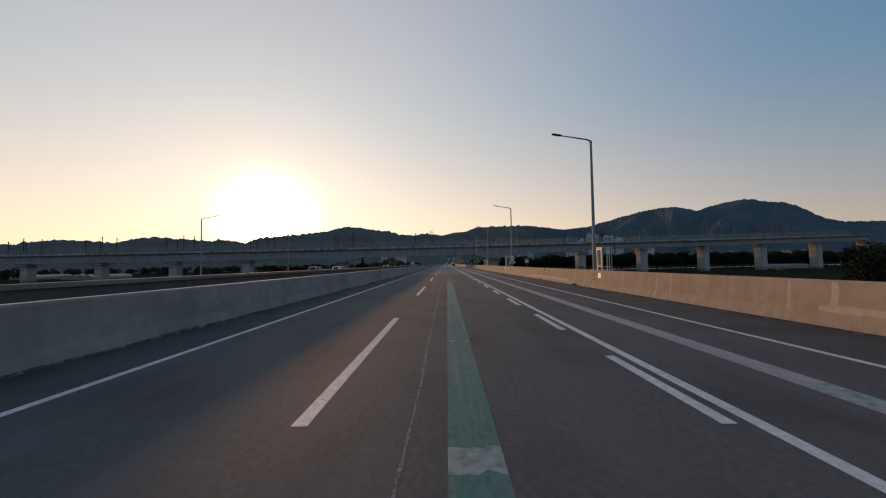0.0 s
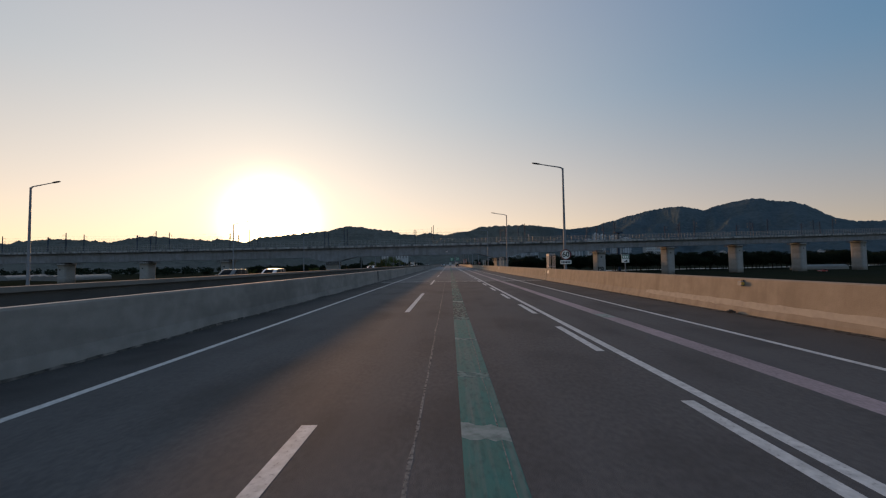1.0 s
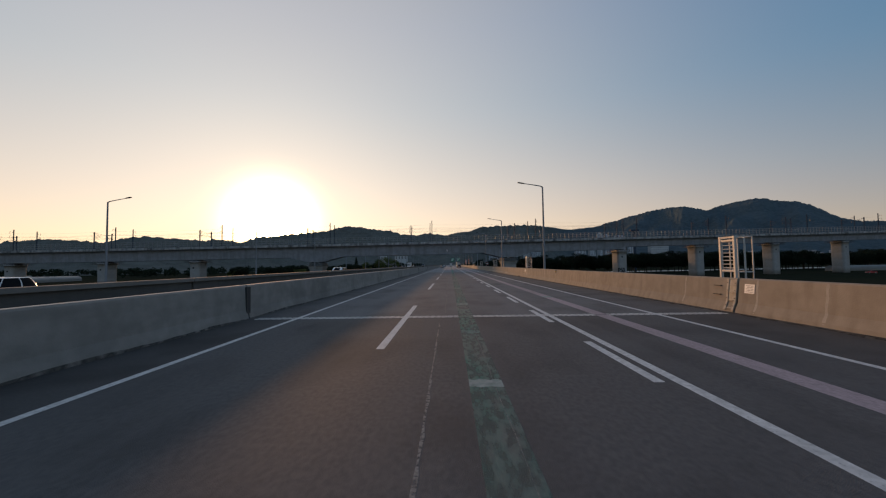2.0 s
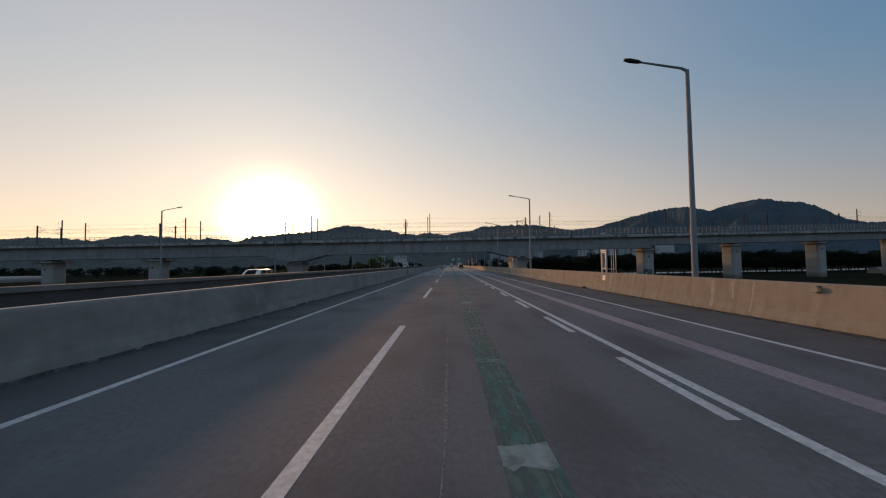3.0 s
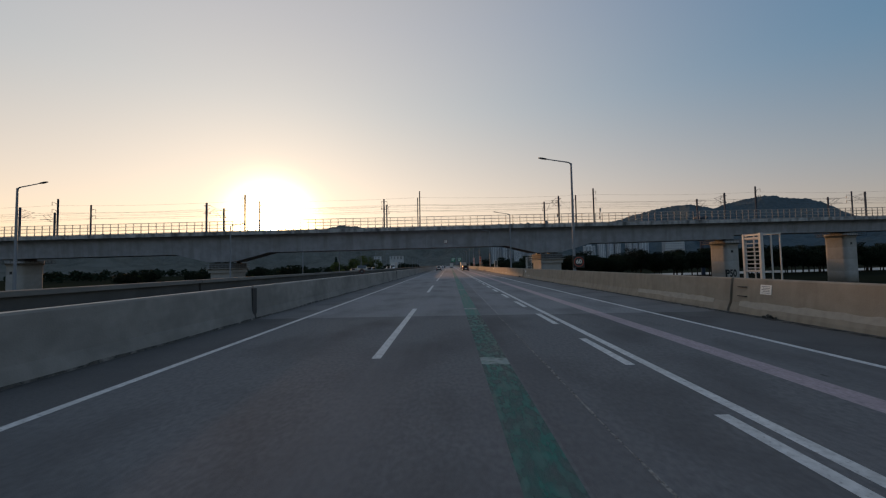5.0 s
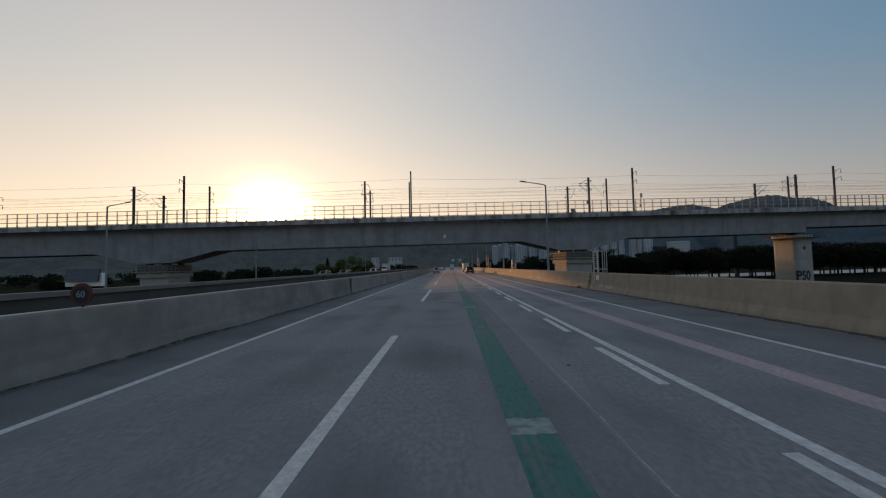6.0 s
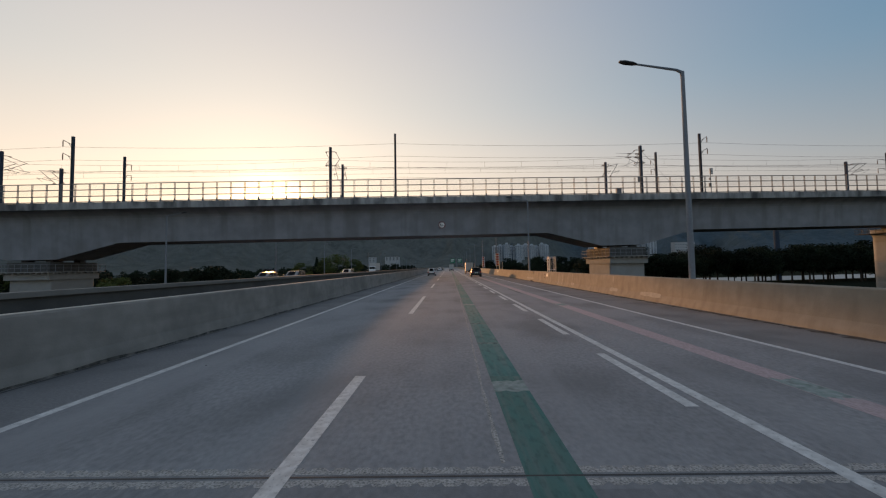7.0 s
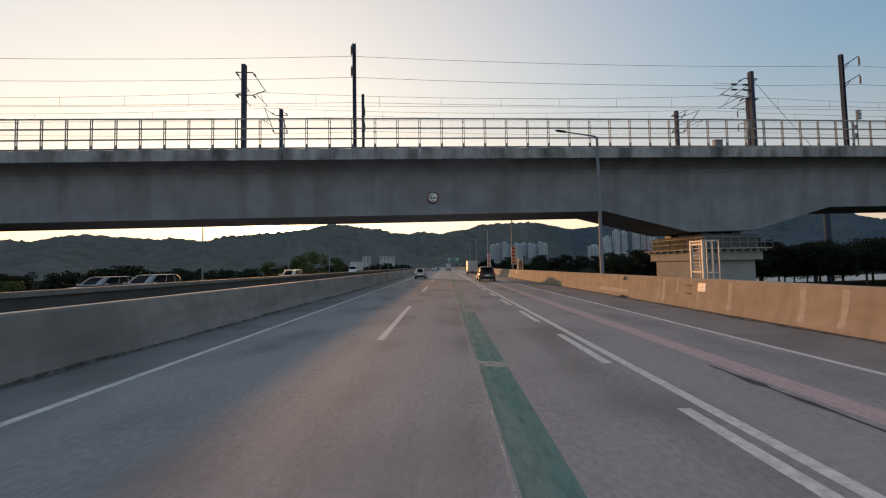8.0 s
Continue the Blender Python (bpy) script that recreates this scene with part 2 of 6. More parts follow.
M["ladder_paint"] = material("ladder_paint", (0.42, 0.41, 0.40), 0.55, 0.1, second=(0.36, 0.34, 0.32), scale=6, amount=0.5)
M["wire"] = material("wire", (0.05, 0.045, 0.04), 0.5, 0.6)
M["grass"] = material("grass", (0.020, 0.023, 0.016), 0.95, second=(0.030, 0.030, 0.022), scale=0.25, amount=0.8, bump=0.5, fine=2.0, stain=(0.020, 0.027, 0.015), stain_scale=0.02, stain_amount=0.7, spec=0.0)
# base paled to suggest the air between the road and the ridge
M["hazy_woods"] = material("hazy_woods", (0.128, 0.136, 0.128), 0.95, second=(0.088, 0.096, 0.088), scale=0.05, amount=0.9, bump=0.3, fine=0.2, stain=(0.150, 0.155, 0.146), stain_scale=0.006, stain_amount=0.5, spec=0.0)
# haze painted as a tint, bluer from near slopes to the mountain right of the road
hn, hl = M["hazy_woods"].node_tree.nodes, M["hazy_woods"].node_tree.links
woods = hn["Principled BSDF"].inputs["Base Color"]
place, axes, reach, haze_tint, blue = hn.new("ShaderNodeTexCoord"), hn.new("ShaderNodeSeparateXYZ"), hn.new("ShaderNodeMapRange"), hn.new("ShaderNodeMix"), hn.new("ShaderNodeMix")
for node in (haze_tint, blue):
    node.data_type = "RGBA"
haze_tint.blend_type = "MULTIPLY"
haze_tint.inputs["Factor"].default_value = 1.0
haze_tint.inputs["B"].default_value = (0.62, 0.80, 0.98, 1)
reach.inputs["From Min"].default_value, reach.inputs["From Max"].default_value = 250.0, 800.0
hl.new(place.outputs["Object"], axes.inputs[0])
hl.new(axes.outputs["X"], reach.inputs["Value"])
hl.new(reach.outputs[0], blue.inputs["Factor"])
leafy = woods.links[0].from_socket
hl.new(leafy, haze_tint.inputs["A"])
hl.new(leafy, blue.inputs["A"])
hl.new(haze_tint.outputs["Result"], blue.inputs["B"])
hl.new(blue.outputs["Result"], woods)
# foliage with sun shining through, brightened in the colour
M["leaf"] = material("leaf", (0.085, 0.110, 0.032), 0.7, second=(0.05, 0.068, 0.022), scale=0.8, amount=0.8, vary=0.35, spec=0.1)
# foliage seen against the sun, its shade darkened into the colour
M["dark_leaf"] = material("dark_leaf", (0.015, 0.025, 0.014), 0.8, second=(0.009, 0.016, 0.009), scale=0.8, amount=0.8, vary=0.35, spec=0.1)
M["bark"] = material("bark", (0.035, 0.03, 0.026), 0.95, scale=3, bump=0.4)
M["white_wall"] = material("white_wall", (0.38, 0.40, 0.42), 0.85, second=(0.32, 0.335, 0.35), scale=0.1, amount=0.6, stain=(0.34, 0.355, 0.37), stain_scale=0.03)
M["window_dark"] = material("window_dark", (0.08, 0.09, 0.11), 0.2, 0.0, scale=0.2)
M["roof_grey"] = material("roof_grey", (0.22, 0.22, 0.23), 0.8, scale=0.2, vary=0.3)
M["house_wall"] = material("house_wall", (0.40, 0.39, 0.375), 0.85, scale=0.2, vary=0.3)
M["rubber"] = material("rubber", (0.02, 0.02, 0.021), 0.8, scale=20)
M["rim"] = material("rim", (0.45, 0.45, 0.46), 0.35, 0.8, scale=20)
M["car_glass"] = material("car_glass", (0.012, 0.013, 0.015), 0.2, 0.0, scale=2, spec=0.03)
M["paint_white"] = material("paint_white", (0.72, 0.73, 0.74), 0.25, 0.0, second=(0.66, 0.67, 0.68), scale=2, amount=0.3, spec=0.6)
M["paint_pale"] = material("paint_pale", (0.52, 0.60, 0.66), 0.25, 0.1, second=(0.47, 0.55, 0.61), scale=2, amount=0.3, spec=0.6)
M["paint_dark"] = material("paint_dark", (0.035, 0.037, 0.042), 0.22, 0.3, second=(0.03, 0.03, 0.034), scale=2, amount=0.3, spec=0.6)
M["paint_silver"] = material("paint_silver", (0.26, 0.27, 0.285), 0.25, 0.1, second=(0.30, 0.31, 0.325), scale=2, amount=0.3, spec=0.6)
M["paint_red"] = material("paint_red", (0.40, 0.03, 0.025), 0.3, 0.1, scale=2, amount=0.3, spec=0.6)
M["lamp_amber"] = material("lamp_amber", (0.65, 0.40, 0.10), 0.2, scale=9, amount=0.3)
M["paint_grey"] = material("paint_grey", (0.16, 0.17, 0.18), 0.25, 0.4, scale=2, amount=0.3, spec=0.6)
M["box_white"] = material("box_white", (0.45, 0.44, 0.42), 0.5, 0.0, second=(0.38, 0.37, 0.35), scale=1.5, stain=(0.42, 0.4, 0.37), stain_scale=0.8)
M["tail_red"] = material("tail_red", (0.35, 0.01, 0.01), 0.25, scale=9)
M["lamp_clear"] = material("lamp_clear", (0.7, 0.7, 0.68), 0.15, scale=9)
M["plate_white"] = material("plate_white", (0.72, 0.72, 0.70), 0.5, scale=9, amount=0.2)
M["sign_white"] = material("sign_white", (0.75, 0.75, 0.74), 0.45, scale=3, amount=0.15)
M["dull_red"] = material("dull_red", (0.09, 0.018, 0.015), 0.5, scale=6, amount=0.4)
M["film_white"] = material("film_white", (0.19, 0.20, 0.20), 0.5, second=(0.14, 0.15, 0.15), scale=0.4, amount=0.6, stain=(0.24, 0.25, 0.25), stain_scale=0.1)
M["sign_red"] = material("sign_red", (0.15, 0.010, 0.012), 0.45, scale=4, amount=0.3)
M["sign_black"] = material("sign_black", (0.015, 0.015, 0.016), 0.5, scale=4)
M["sign_green"] = material("sign_green", (0.01, 0.16, 0.09), 0.5, scale=3, amount=0.3)
M["banner_red"] = material("banner_red", (0.50, 0.10, 0.05), 0.7, scale=3, amount=0.3)
M["led_red"] = material("led_red", (0.55, 0.08, 0.05), 0.5, scale=5, amount=0.3)
M["solar_blue"] = material("solar_blue", (0.02, 0.028, 0.05), 0.15, 0.0, scale=2, spec=0.7)
M["coping_concrete"] = material("coping_concrete", (0.17, 0.165, 0.155), 0.9, second=(0.13, 0.126, 0.12), scale=3, bump=0.3, fine=30, stain=(0.09, 0.087, 0.08), stain_scale=0.8, stain_amount=0.5)
M["water"] = material("water", (0.13, 0.16, 0.18), 0.32, second=(0.10, 0.125, 0.14), scale=0.05, amount=0.6, bump=0.5, fine=0.8, spec=0.8)
M["apartment_wall"] = material("apartment_wall", (0.40, 0.45, 0.50), 0.85, second=(0.34, 0.385, 0.43), scale=0.08, amount=0.6, vary=0.12)
M["insulator"] = material("insulator", (0.18, 0.10, 0.07), 0.4, scale=9)


# ---- mesh tools ----
def done(bm, name, mat, smooth=False):
    mesh = bpy.data.meshes.new(name)
    bmesh.ops.recalc_face_normals(bm, faces=bm.faces[:])
    for f in bm.faces:
        f.smooth = smooth
    bm.to_mesh(mesh)
    bm.free()
    mesh.materials.append(M[mat] if isinstance(mat, str) else mat)
    return mesh


def part(name, bm, mat, parent=None, label="", smooth=False):
    """Links a bmesh as one mesh object, under a thing or a part if one is given."""
    ob = new(name, done(bm, name, mat, smooth) if isinstance(bm, bmesh.types.BMesh) else bm)
    if parent:
        ob.parent = parent
    return tagged(ob, label)


def twin(name, mesh, parent, m):
    ob = new(name, mesh)
    ob.parent = parent
    ob.matrix_basis = m
    return ob


def empty(name, m, label, category, group="", kind=""):
    ob = new(name)
    ob.empty_display_size = 0.2
    ob.matrix_basis = m
    return tagged(ob, label, category, group, kind)


def box(bm, x0, x1, y0, y1, z0, z1, bevel=0.0):
    made = bmesh.ops.create_cube(bm, size=1.0)["verts"]
    bmesh.ops.transform(bm, matrix=Matrix.Translation(((x0 + x1) / 2, (y0 + y1) / 2, (z0 + z1) / 2)) @ Matrix.Diagonal((x1 - x0, y1 - y0, z1 - z0, 1)), verts=made)
    if bevel:
        edges = list({e for v in made for e in v.link_edges})
        bmesh.ops.bevel(bm, geom=edges, offset=bevel, segments=2, affect="EDGES", profile=0.6)
    return bm


def rod(bm, a, b, r0, r1=None, sides=8):
    a, b = Vector(a), Vector(b)
    way = b - a
    made = bmesh.ops.create_cone(bm, cap_ends=True, segments=sides, radius1=r0, radius2=r0 if r1 is None else r1, depth=way.length)["verts"]
    bmesh.ops.transform(bm, matrix=Matrix.Translation((a + b) / 2) @ way.to_track_quat("Z", "Y").to_matrix().to_4x4(), verts=made)
    return bm


def pipe(bm, points, r, sides=6):
    for a, b in zip(points, points[1:]):
        rod(bm, a, b, r, r, sides)
    return bm


def loft(bm, rings, close=True, caps=True):
    """Skins rings of equal count."""
    verts = [[bm.verts.new(p) for p in ring] for ring in rings]
    n = len(rings[0])
    for a, b in zip(verts, verts[1:]):
        for i in range(n if close else n - 1):
            j = (i + 1) % n
            bm.faces.new((a[i], a[j], b[j], b[i]))
    if caps and close:
        bm.faces.new(verts[0][::-1])
        bm.faces.new(verts[-1])
    return bm


def prism(bm, outline, y0, y1):
    """An outline in x and z, drawn along y."""
    return loft(bm, [[(x, y0, z) for x, z in outline], [(x, y1, z) for x, z in outline]])


def strip(bm, line, width, z, step=4.0):
    """A flat painted strip along y; line gives its middle x at y."""
    y0, y1, mid = line
    count = max(1, int((y1 - y0) / step))
    last = None
    for i in range(count + 1):
        y = y0 + (y1 - y0) * i / count
        pair = [bm.verts.new((mid(y) + s * width / 2, y, z)) for s in (-1, 1)]
        if last:
            bm.faces.new((last[0], last[1], pair[1], pair[0]))
        last = pair
    return bm


# ---- ground, hills ----
GROUND = -6.0
bm = bmesh.new()
bmesh.ops.create_circle(bm, cap_ends=True, segments=96, radius=4700)
ground = part("ground", bm, "grass")
ground.location = (0, 150, GROUND)
tagged(ground, "flat dark grassland beside and below the expressway", "ground", kind="structure")

# skyline as azimuth (degrees from straight ahead, to the right) and height angle
SKYLINE = [(-85, 2.2), (-50.7, 2.63), (-46.2, 3.31), (-42.3, 3.06), (-39.8, 3.67), (-38.4, 3.85), (-35.3, 3.66), (-32.7, 3.42), (-31.6, 3.75), (-28.6, 3.34), (-26.5, 4.08),
           (-20.9, 4.73), (-17.8, 5.1), (-16.2, 5.63), (-14.8, 5.81), (-11.2, 5.41), (-8.6, 5.15), (-6.9, 4.62), (-4.7, 4.51), (-3.4, 4.76), (-0.3, 4.46), (1.0, 4.79),
           (2.8, 4.84), (5.0, 5.58), (9.7, 5.7), (12.7, 5.6), (14.8, 5.26), (17.8, 4.8), (21.0, 5.0), (23.4, 5.6), (26.2, 6.33), (28.5, 6.80), (30.5, 7.03), (32.1, 6.98), (33.3, 6.62), (34.4, 6.28), (35.5, 6.68), (37.6, 7.08), (38.8, 7.2), (39.9, 7.12), (40.6, 6.78),
           (42.4, 6.47), (43.4, 6.04), (44.4, 5.36), (45.3, 4.66), (45.9, 4.22), (47.3, 3.8), (49.9, 3.63), (85, 2.4)]


def skyline(az):
    for (a, ea), (b, eb) in zip(SKYLINE, SKYLINE[1:]):
        if a <= az <= b:
            k = (az - a) / (b - a)
            k = k * k * (3 - 2 * k) * 0.6 + k * 0.4
            return ea + (eb - ea) * k
    return 2.0


EYE = Vector((0, 0, 1.8))


def ease(v, a, b):
    k = min(1.0, max(0.0, (v - a) / (b - a)))
    return k * k * (3 - 2 * k)


def ridge(az):
    """Distance of the ridge: nearer to the left of the road."""
    return 1280 + 220 * ease(az, -30, -16) + 1730 * ease(az, 11, 21)


def hill_foot(az):
    return min(900, ridge(az) * 0.55) + 430 * ease(az, 0, 4) * (1 - ease(az, 27, 31))


def hill_height(az, r):
    """Height of the wooded slopes at a bearing and a distance."""
    top, foot = ridge(az), hill_foot(az)
    if r <= top:
        k = max(0.0, (r - foot) / (top - foot))
        rough = noise.noise(Vector((az * 0.20, k * 2.2, 3.0))) * 0.45 + noise.noise(Vector((az * 0.62, k * 5, 9.0))) * 0.2
        lift = max(0.0, k ** 1.15 * (1 + rough * 3 * k * (1 - k)) + rough * 1.5 * k * (1 - k))
        el = skyline(az) * min(lift, 0.96 + 0.04 * k)
        el += (noise.noise(Vector((az * 5.0, k * 40, 1.0))) * 0.05 + noise.noise(Vector((az * 13.0, k * 60, 5.0))) * 0.045) * k
        return EYE.z + r * math.tan(radians(el)) - 8.5 * (1 - k) ** 3
    k = min(1.0, (r - top) / 900)
    return GROUND - 1 + (EYE.z + top * math.tan(radians(skyline(az))) - GROUND) * (1 - k) ** 1.2


bm = bmesh.new()
leaf_rng = random.Random(3)
grid = []
AZ, RA = 2200, 76
for i in range(AZ + 1):
    az = -84 + 168 * i / AZ
    a = radians(az)
    col = []
    for j in range(RA + 1):
        top, foot = ridge(az), hill_foot(az)
        r = foot + (top - foot) * j / 68 if j <= 68 else top + 900 * (j - 68) / (RA - 68)
        x, y = EYE.x + r * math.sin(a), EYE.y + r * math.cos(a)
        # single crowns and clumps of trees
        crown = (leaf_rng.uniform(-1, 1) * 1.3 + noise.noise(Vector((x / 13, y / 13, 2.0))) * 5.0) * min(1.0, (r - foot) / 300) - 1.5
        col.append(bm.verts.new((x, y, hill_height(az, r) + crown)))
    grid.append(col)
for a, b in zip(grid, grid[1:]):
    for j in range(RA):
        bm.faces.new((a[j], a[j + 1], b[j + 1], b[j]))
hills = part("backdrop", bm, "hazy_woods", smooth=True)
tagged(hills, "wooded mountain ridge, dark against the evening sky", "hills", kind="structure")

# ---- carriageways ----
Y0, Y1 = -90.0, 1500.0
LEFT_LINE, DASH_LINE, TWIN_DASH, SOLID_LINE, RIGHT_LINE = -5.26, -1.52, 3.05, 3.36, 6.95

def carriageway(x0, x1, y0, y1, mat, label):
    return tagged(part("road", box(bmesh.new(), x0, x1, y0, y1, -0.4, 0.0), mat), label, "road", kind="structure")


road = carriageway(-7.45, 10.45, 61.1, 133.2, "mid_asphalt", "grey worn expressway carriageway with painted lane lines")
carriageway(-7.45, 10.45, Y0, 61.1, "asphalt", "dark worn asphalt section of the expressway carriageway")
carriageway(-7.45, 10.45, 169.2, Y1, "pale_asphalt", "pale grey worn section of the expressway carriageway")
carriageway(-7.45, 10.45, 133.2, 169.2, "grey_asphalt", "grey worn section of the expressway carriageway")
carriageway(-39.2, -8.75, Y0, Y1, "mid_asphalt", "grey carriageway of the oncoming traffic")
for x0, x1 in ((-7.3, 10.4), (-39.0, -8.8)):
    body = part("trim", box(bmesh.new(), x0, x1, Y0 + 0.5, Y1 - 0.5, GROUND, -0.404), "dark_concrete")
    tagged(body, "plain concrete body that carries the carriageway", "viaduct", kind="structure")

SECTIONS = ((Y0, 61.1, "asphalt_edge"), (61.1, 133.2, "mid_asphalt_edge"), (133.2, 169.2, "grey_asphalt_edge"), (169.2, Y1, "pale_asphalt_edge"))
for y0, y1, edge in SECTIONS:
    part("shoulder", strip(bmesh.new(), (y0, y1, lambda y: 8.345), 2.62, 0.0007, 40), edge, road, "darker hard shoulder beside the barrier")
    part("shoulder", strip(bmesh.new(), (y0, y1, lambda y: -6.2), 1.66, 0.0007, 40), edge, road, "darker hard shoulder beside the barrier")
for x, w in ((LEFT_LINE, 0.15), (SOLID_LINE, 0.17), (RIGHT_LINE, 0.15)):
    part("lane_line", strip(bmesh.new(), (Y0, Y1, lambda y, x=x: x), w, 0.0026, 30), "white_paint", road, "solid white painted line")


def green_mid(y):
    return 0.32 + 0.0033 * min(y, 260)


def pink_mid(y):
    return 5.11 + 0.05 * math.sin(y * 0.05)


for y0, y1, paint in ((Y0, 36.0, "green_paint"), (36.0, 133.2, "green_rubbed"), (133.2, 172.0, "green_paint"), (172.0, 203.0, "green_thin"), (203.0, 420, "green_faded")):
    part("guide_line", strip(bmesh.new(), (y0, y1, green_mid), 0.50, 0.0016), paint, road, "worn green guide line")
for y0, y1, paint in ((Y0, 133.2, "pink_paint"), (133.2, 330, "pink_pale")):
    part("guide_line", strip(bmesh.new(), (y0, y1, pink_mid), 0.45, 0.0016), paint, road, "faded pink guide line")
DASHES = [(4.1, 12.05), (20.5, 28.4), (38.0, 46.75), (56.3, 64.6), (75.0, 83.4), (92.4, 101.0), (109.85, 117.9), (127.3, 135.5), (144.7, 152.9), (162.4, 172.1), (180.3, 188.9), (198.0, 205.75)]
DASHES += [(4.1 - 17.5 * k, 12.05 - 17.5 * k) for k in range(1, 6)] + [(198.0 + 17.4 * k, 205.75 + 17.4 * k) for k in range(1, 28)]
for y0, y1 in DASHES:
    part("lane_dash", strip(bmesh.new(), (y0, y1, lambda y: DASH_LINE), 0.18, 0.0026), "white_paint", road)
for y0, y1, count, long in ((-59.45, 51.15, 20, 2.87), (51.15, 79.55, 5, 2.87), (79.55, 101.25, 4, 2.80), (101.25, 120.04, 4, 2.2), (120.04, 151.07, 7, 2.3), (151.07, 168.47, 4, 2.45), (168.47, 203.35, 7, 2.85), (203.35, 503.35, 60, 2.85)):
    short = done(strip(bmesh.new(), (-long, 0, lambda y: 0), 0.17, 0), "lane_dash", "white_paint")
    for k in range(count):
        twin("lane_dash", short, road, pose(TWIN_DASH, y0 + (y1 - y0) * k / count, 0.0026))
JOINTS = [25.2 + 36.0 * k for k in range(-3, 20)]


# ---- barriers ----
RIGHT_FACE = [(9.64, 0.0), (9.66, 0.10), (9.76, 0.34), (9.85, 1.12), (9.89, 1.16), (10.05, 1.16), (10.08, 1.12), (10.10, 0.0)]
LEFT_FACE = [(-6.98, 0.0), (-7.00, 0.10), (-7.05, 0.32), (-7.09, 1.12), (-7.12, 1.16), (-7.31, 1.16), (-7.34, 1.12), (-7.38, 0.0)]
FAR_FACE = [(-8.80, 0.0), (-8.95, 0.30), (-9.02, 1.31), (-9.32, 1.31), (-9.45, 0.0)]
FAR_COPING = [(-8.93, 1.314), (-8.94, 1.43), (-9.38, 1.43), (-9.39, 1.314)]


def barrier(y0, y1, outline, mat, label):
    wide = {61.2: 0.05, 133.2: 0.06, 169.2: 0.13}
    bm = prism(bmesh.new(), outline, y0 + wide.get(round(y0, 1), 0.005), y1 - wide.get(round(y1, 1), 0.005))
    return tagged(part("barrier", bm, mat), label, "barrier", "concrete barriers", "structure")


spans = [Y0] + [j for j in JOINTS if j > Y0 + 1] + [Y1]
for a, b in zip(spans, spans[1:]):
    barrier(a, b, RIGHT_FACE, "barrier_concrete", "stained concrete roadside barrier lit by the low sun")
    median = barrier(a, b, LEFT_FACE, "median_concrete", "grey concrete median barrier in shade")
    # sky and sun light along the top, drawn as a pale strip
    part("coping", box(bmesh.new(), -7.315, -7.115, a + 0.1, b - 0.1, 1.158, 1.168), "lit_top_concrete", median, "pale strip on the barrier top, light put into its colour")
    if 160 < b < 180 or 60 < b < 62 or 130 < b < 134:
        part("joint_filler", box(bmesh.new(), -7.30, -7.02, b - 0.12, b + 0.12, 0.0, 1.10), "seam", median, "dark recessed joint")
    # dark face colour holds both grime and the shade between the barriers
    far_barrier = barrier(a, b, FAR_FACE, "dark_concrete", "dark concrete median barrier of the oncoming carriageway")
    part("coping", prism(bmesh.new(), FAR_COPING, a + 0.02, b - 0.02), "coping_concrete", far_barrier, "paler concrete coping")


# ---- railway viaduct ----
def track_y(x):
    return 222.56 + 0.0847 * x + 0.000294 * x * x


def deck_z(x):
    return 12.62 + 0.0125 * x + 0.000025 * x * x


def across(x, o, z=0.0):
    """A place on the viaduct: x along it, o metres in from the near masts, z above the deck's edge."""
    n = Vector((-(0.0847 + 0.000588 * x), 1.0)).normalized()
    return Vector((x + n.x * o, track_y(x) + n.y * o, deck_z(x) + z))


def heading(x):
    return math.degrees(math.atan(0.0847 + 0.000588 * x))


def seat(x, o=0.0, z=0.0):
    p = across(x, o, z)
    return pose(p.x, p.y, p.z, 0, 0, heading(x))


MAIN = (-62.2, 29.0)
PIERS = [-305, -257, -209, -163, -119, -62.2, 29.0, 87.1, 129.9, 175.7, 222.6, 272.8, 322]


def depth(x):
    """Girder depth: haunched over the river piers, shallower beyond the last long span."""
    best = 5.80 if x < 87.1 + 0.003 else 4.55
    for p in MAIN:
        d = abs(x - p)
        best = max(best, best + 2.3 * max(0.0, min(1.0, (12.6 - d) / 9.0)))
    return best


def girder_ring(x):
    d = depth(x)
    shape = [(-0.40, -0.95), (-0.40, -0.25), (10.7, -0.25), (10.7, -0.95), (9.0, -1.35), (8.35, -1.75), (8.15, -2.2), (7.75, -d), (1.65, -d), (1.42, -2.5), (1.36, -2.1), (1.2, -1.75), (0.85, -1.45), (0.35, -1.18)]
    return [across(x, o, z) for o, z in shape]


viaduct = empty("railway_viaduct", pose(0, 0, 0), "long grey concrete railway viaduct with a haunched main span", "bridge")
for a, b in zip(PIERS, PIERS[1:]):
    stops = sorted({a + 0.006, b - 0.006} | {x for p in MAIN for x in (p - 12.6, p - 3.6, p + 3.6, p + 12.6) if a < x < b} | {a + (b - a) * i / 12 for i in range(1, 12)})
    part("girder", loft(bmesh.new(), [girder_ring(x) for x in stops]), "girder_concrete", viaduct)

PANEL = 2.008
panel = done(box(bmesh.new(), 0.003, PANEL - 0.003, -0.62, -0.404, -1.0, 0.0, 0.006), "parapet_panel", "parapet_concrete")
for k in range(-148, 150):
    twin("parapet_panel", panel, viaduct, seat(k * PANEL))
bm = bmesh.new()
loft(bm, [[across(x, o, z) for o, z in ((10.5, -0.25), (10.5, 0.0), (10.72, 0.0), (10.72, -0.25))] for x in range(-300, 301, 6)])
part("parapet", bm, "parapet_concrete", viaduct)

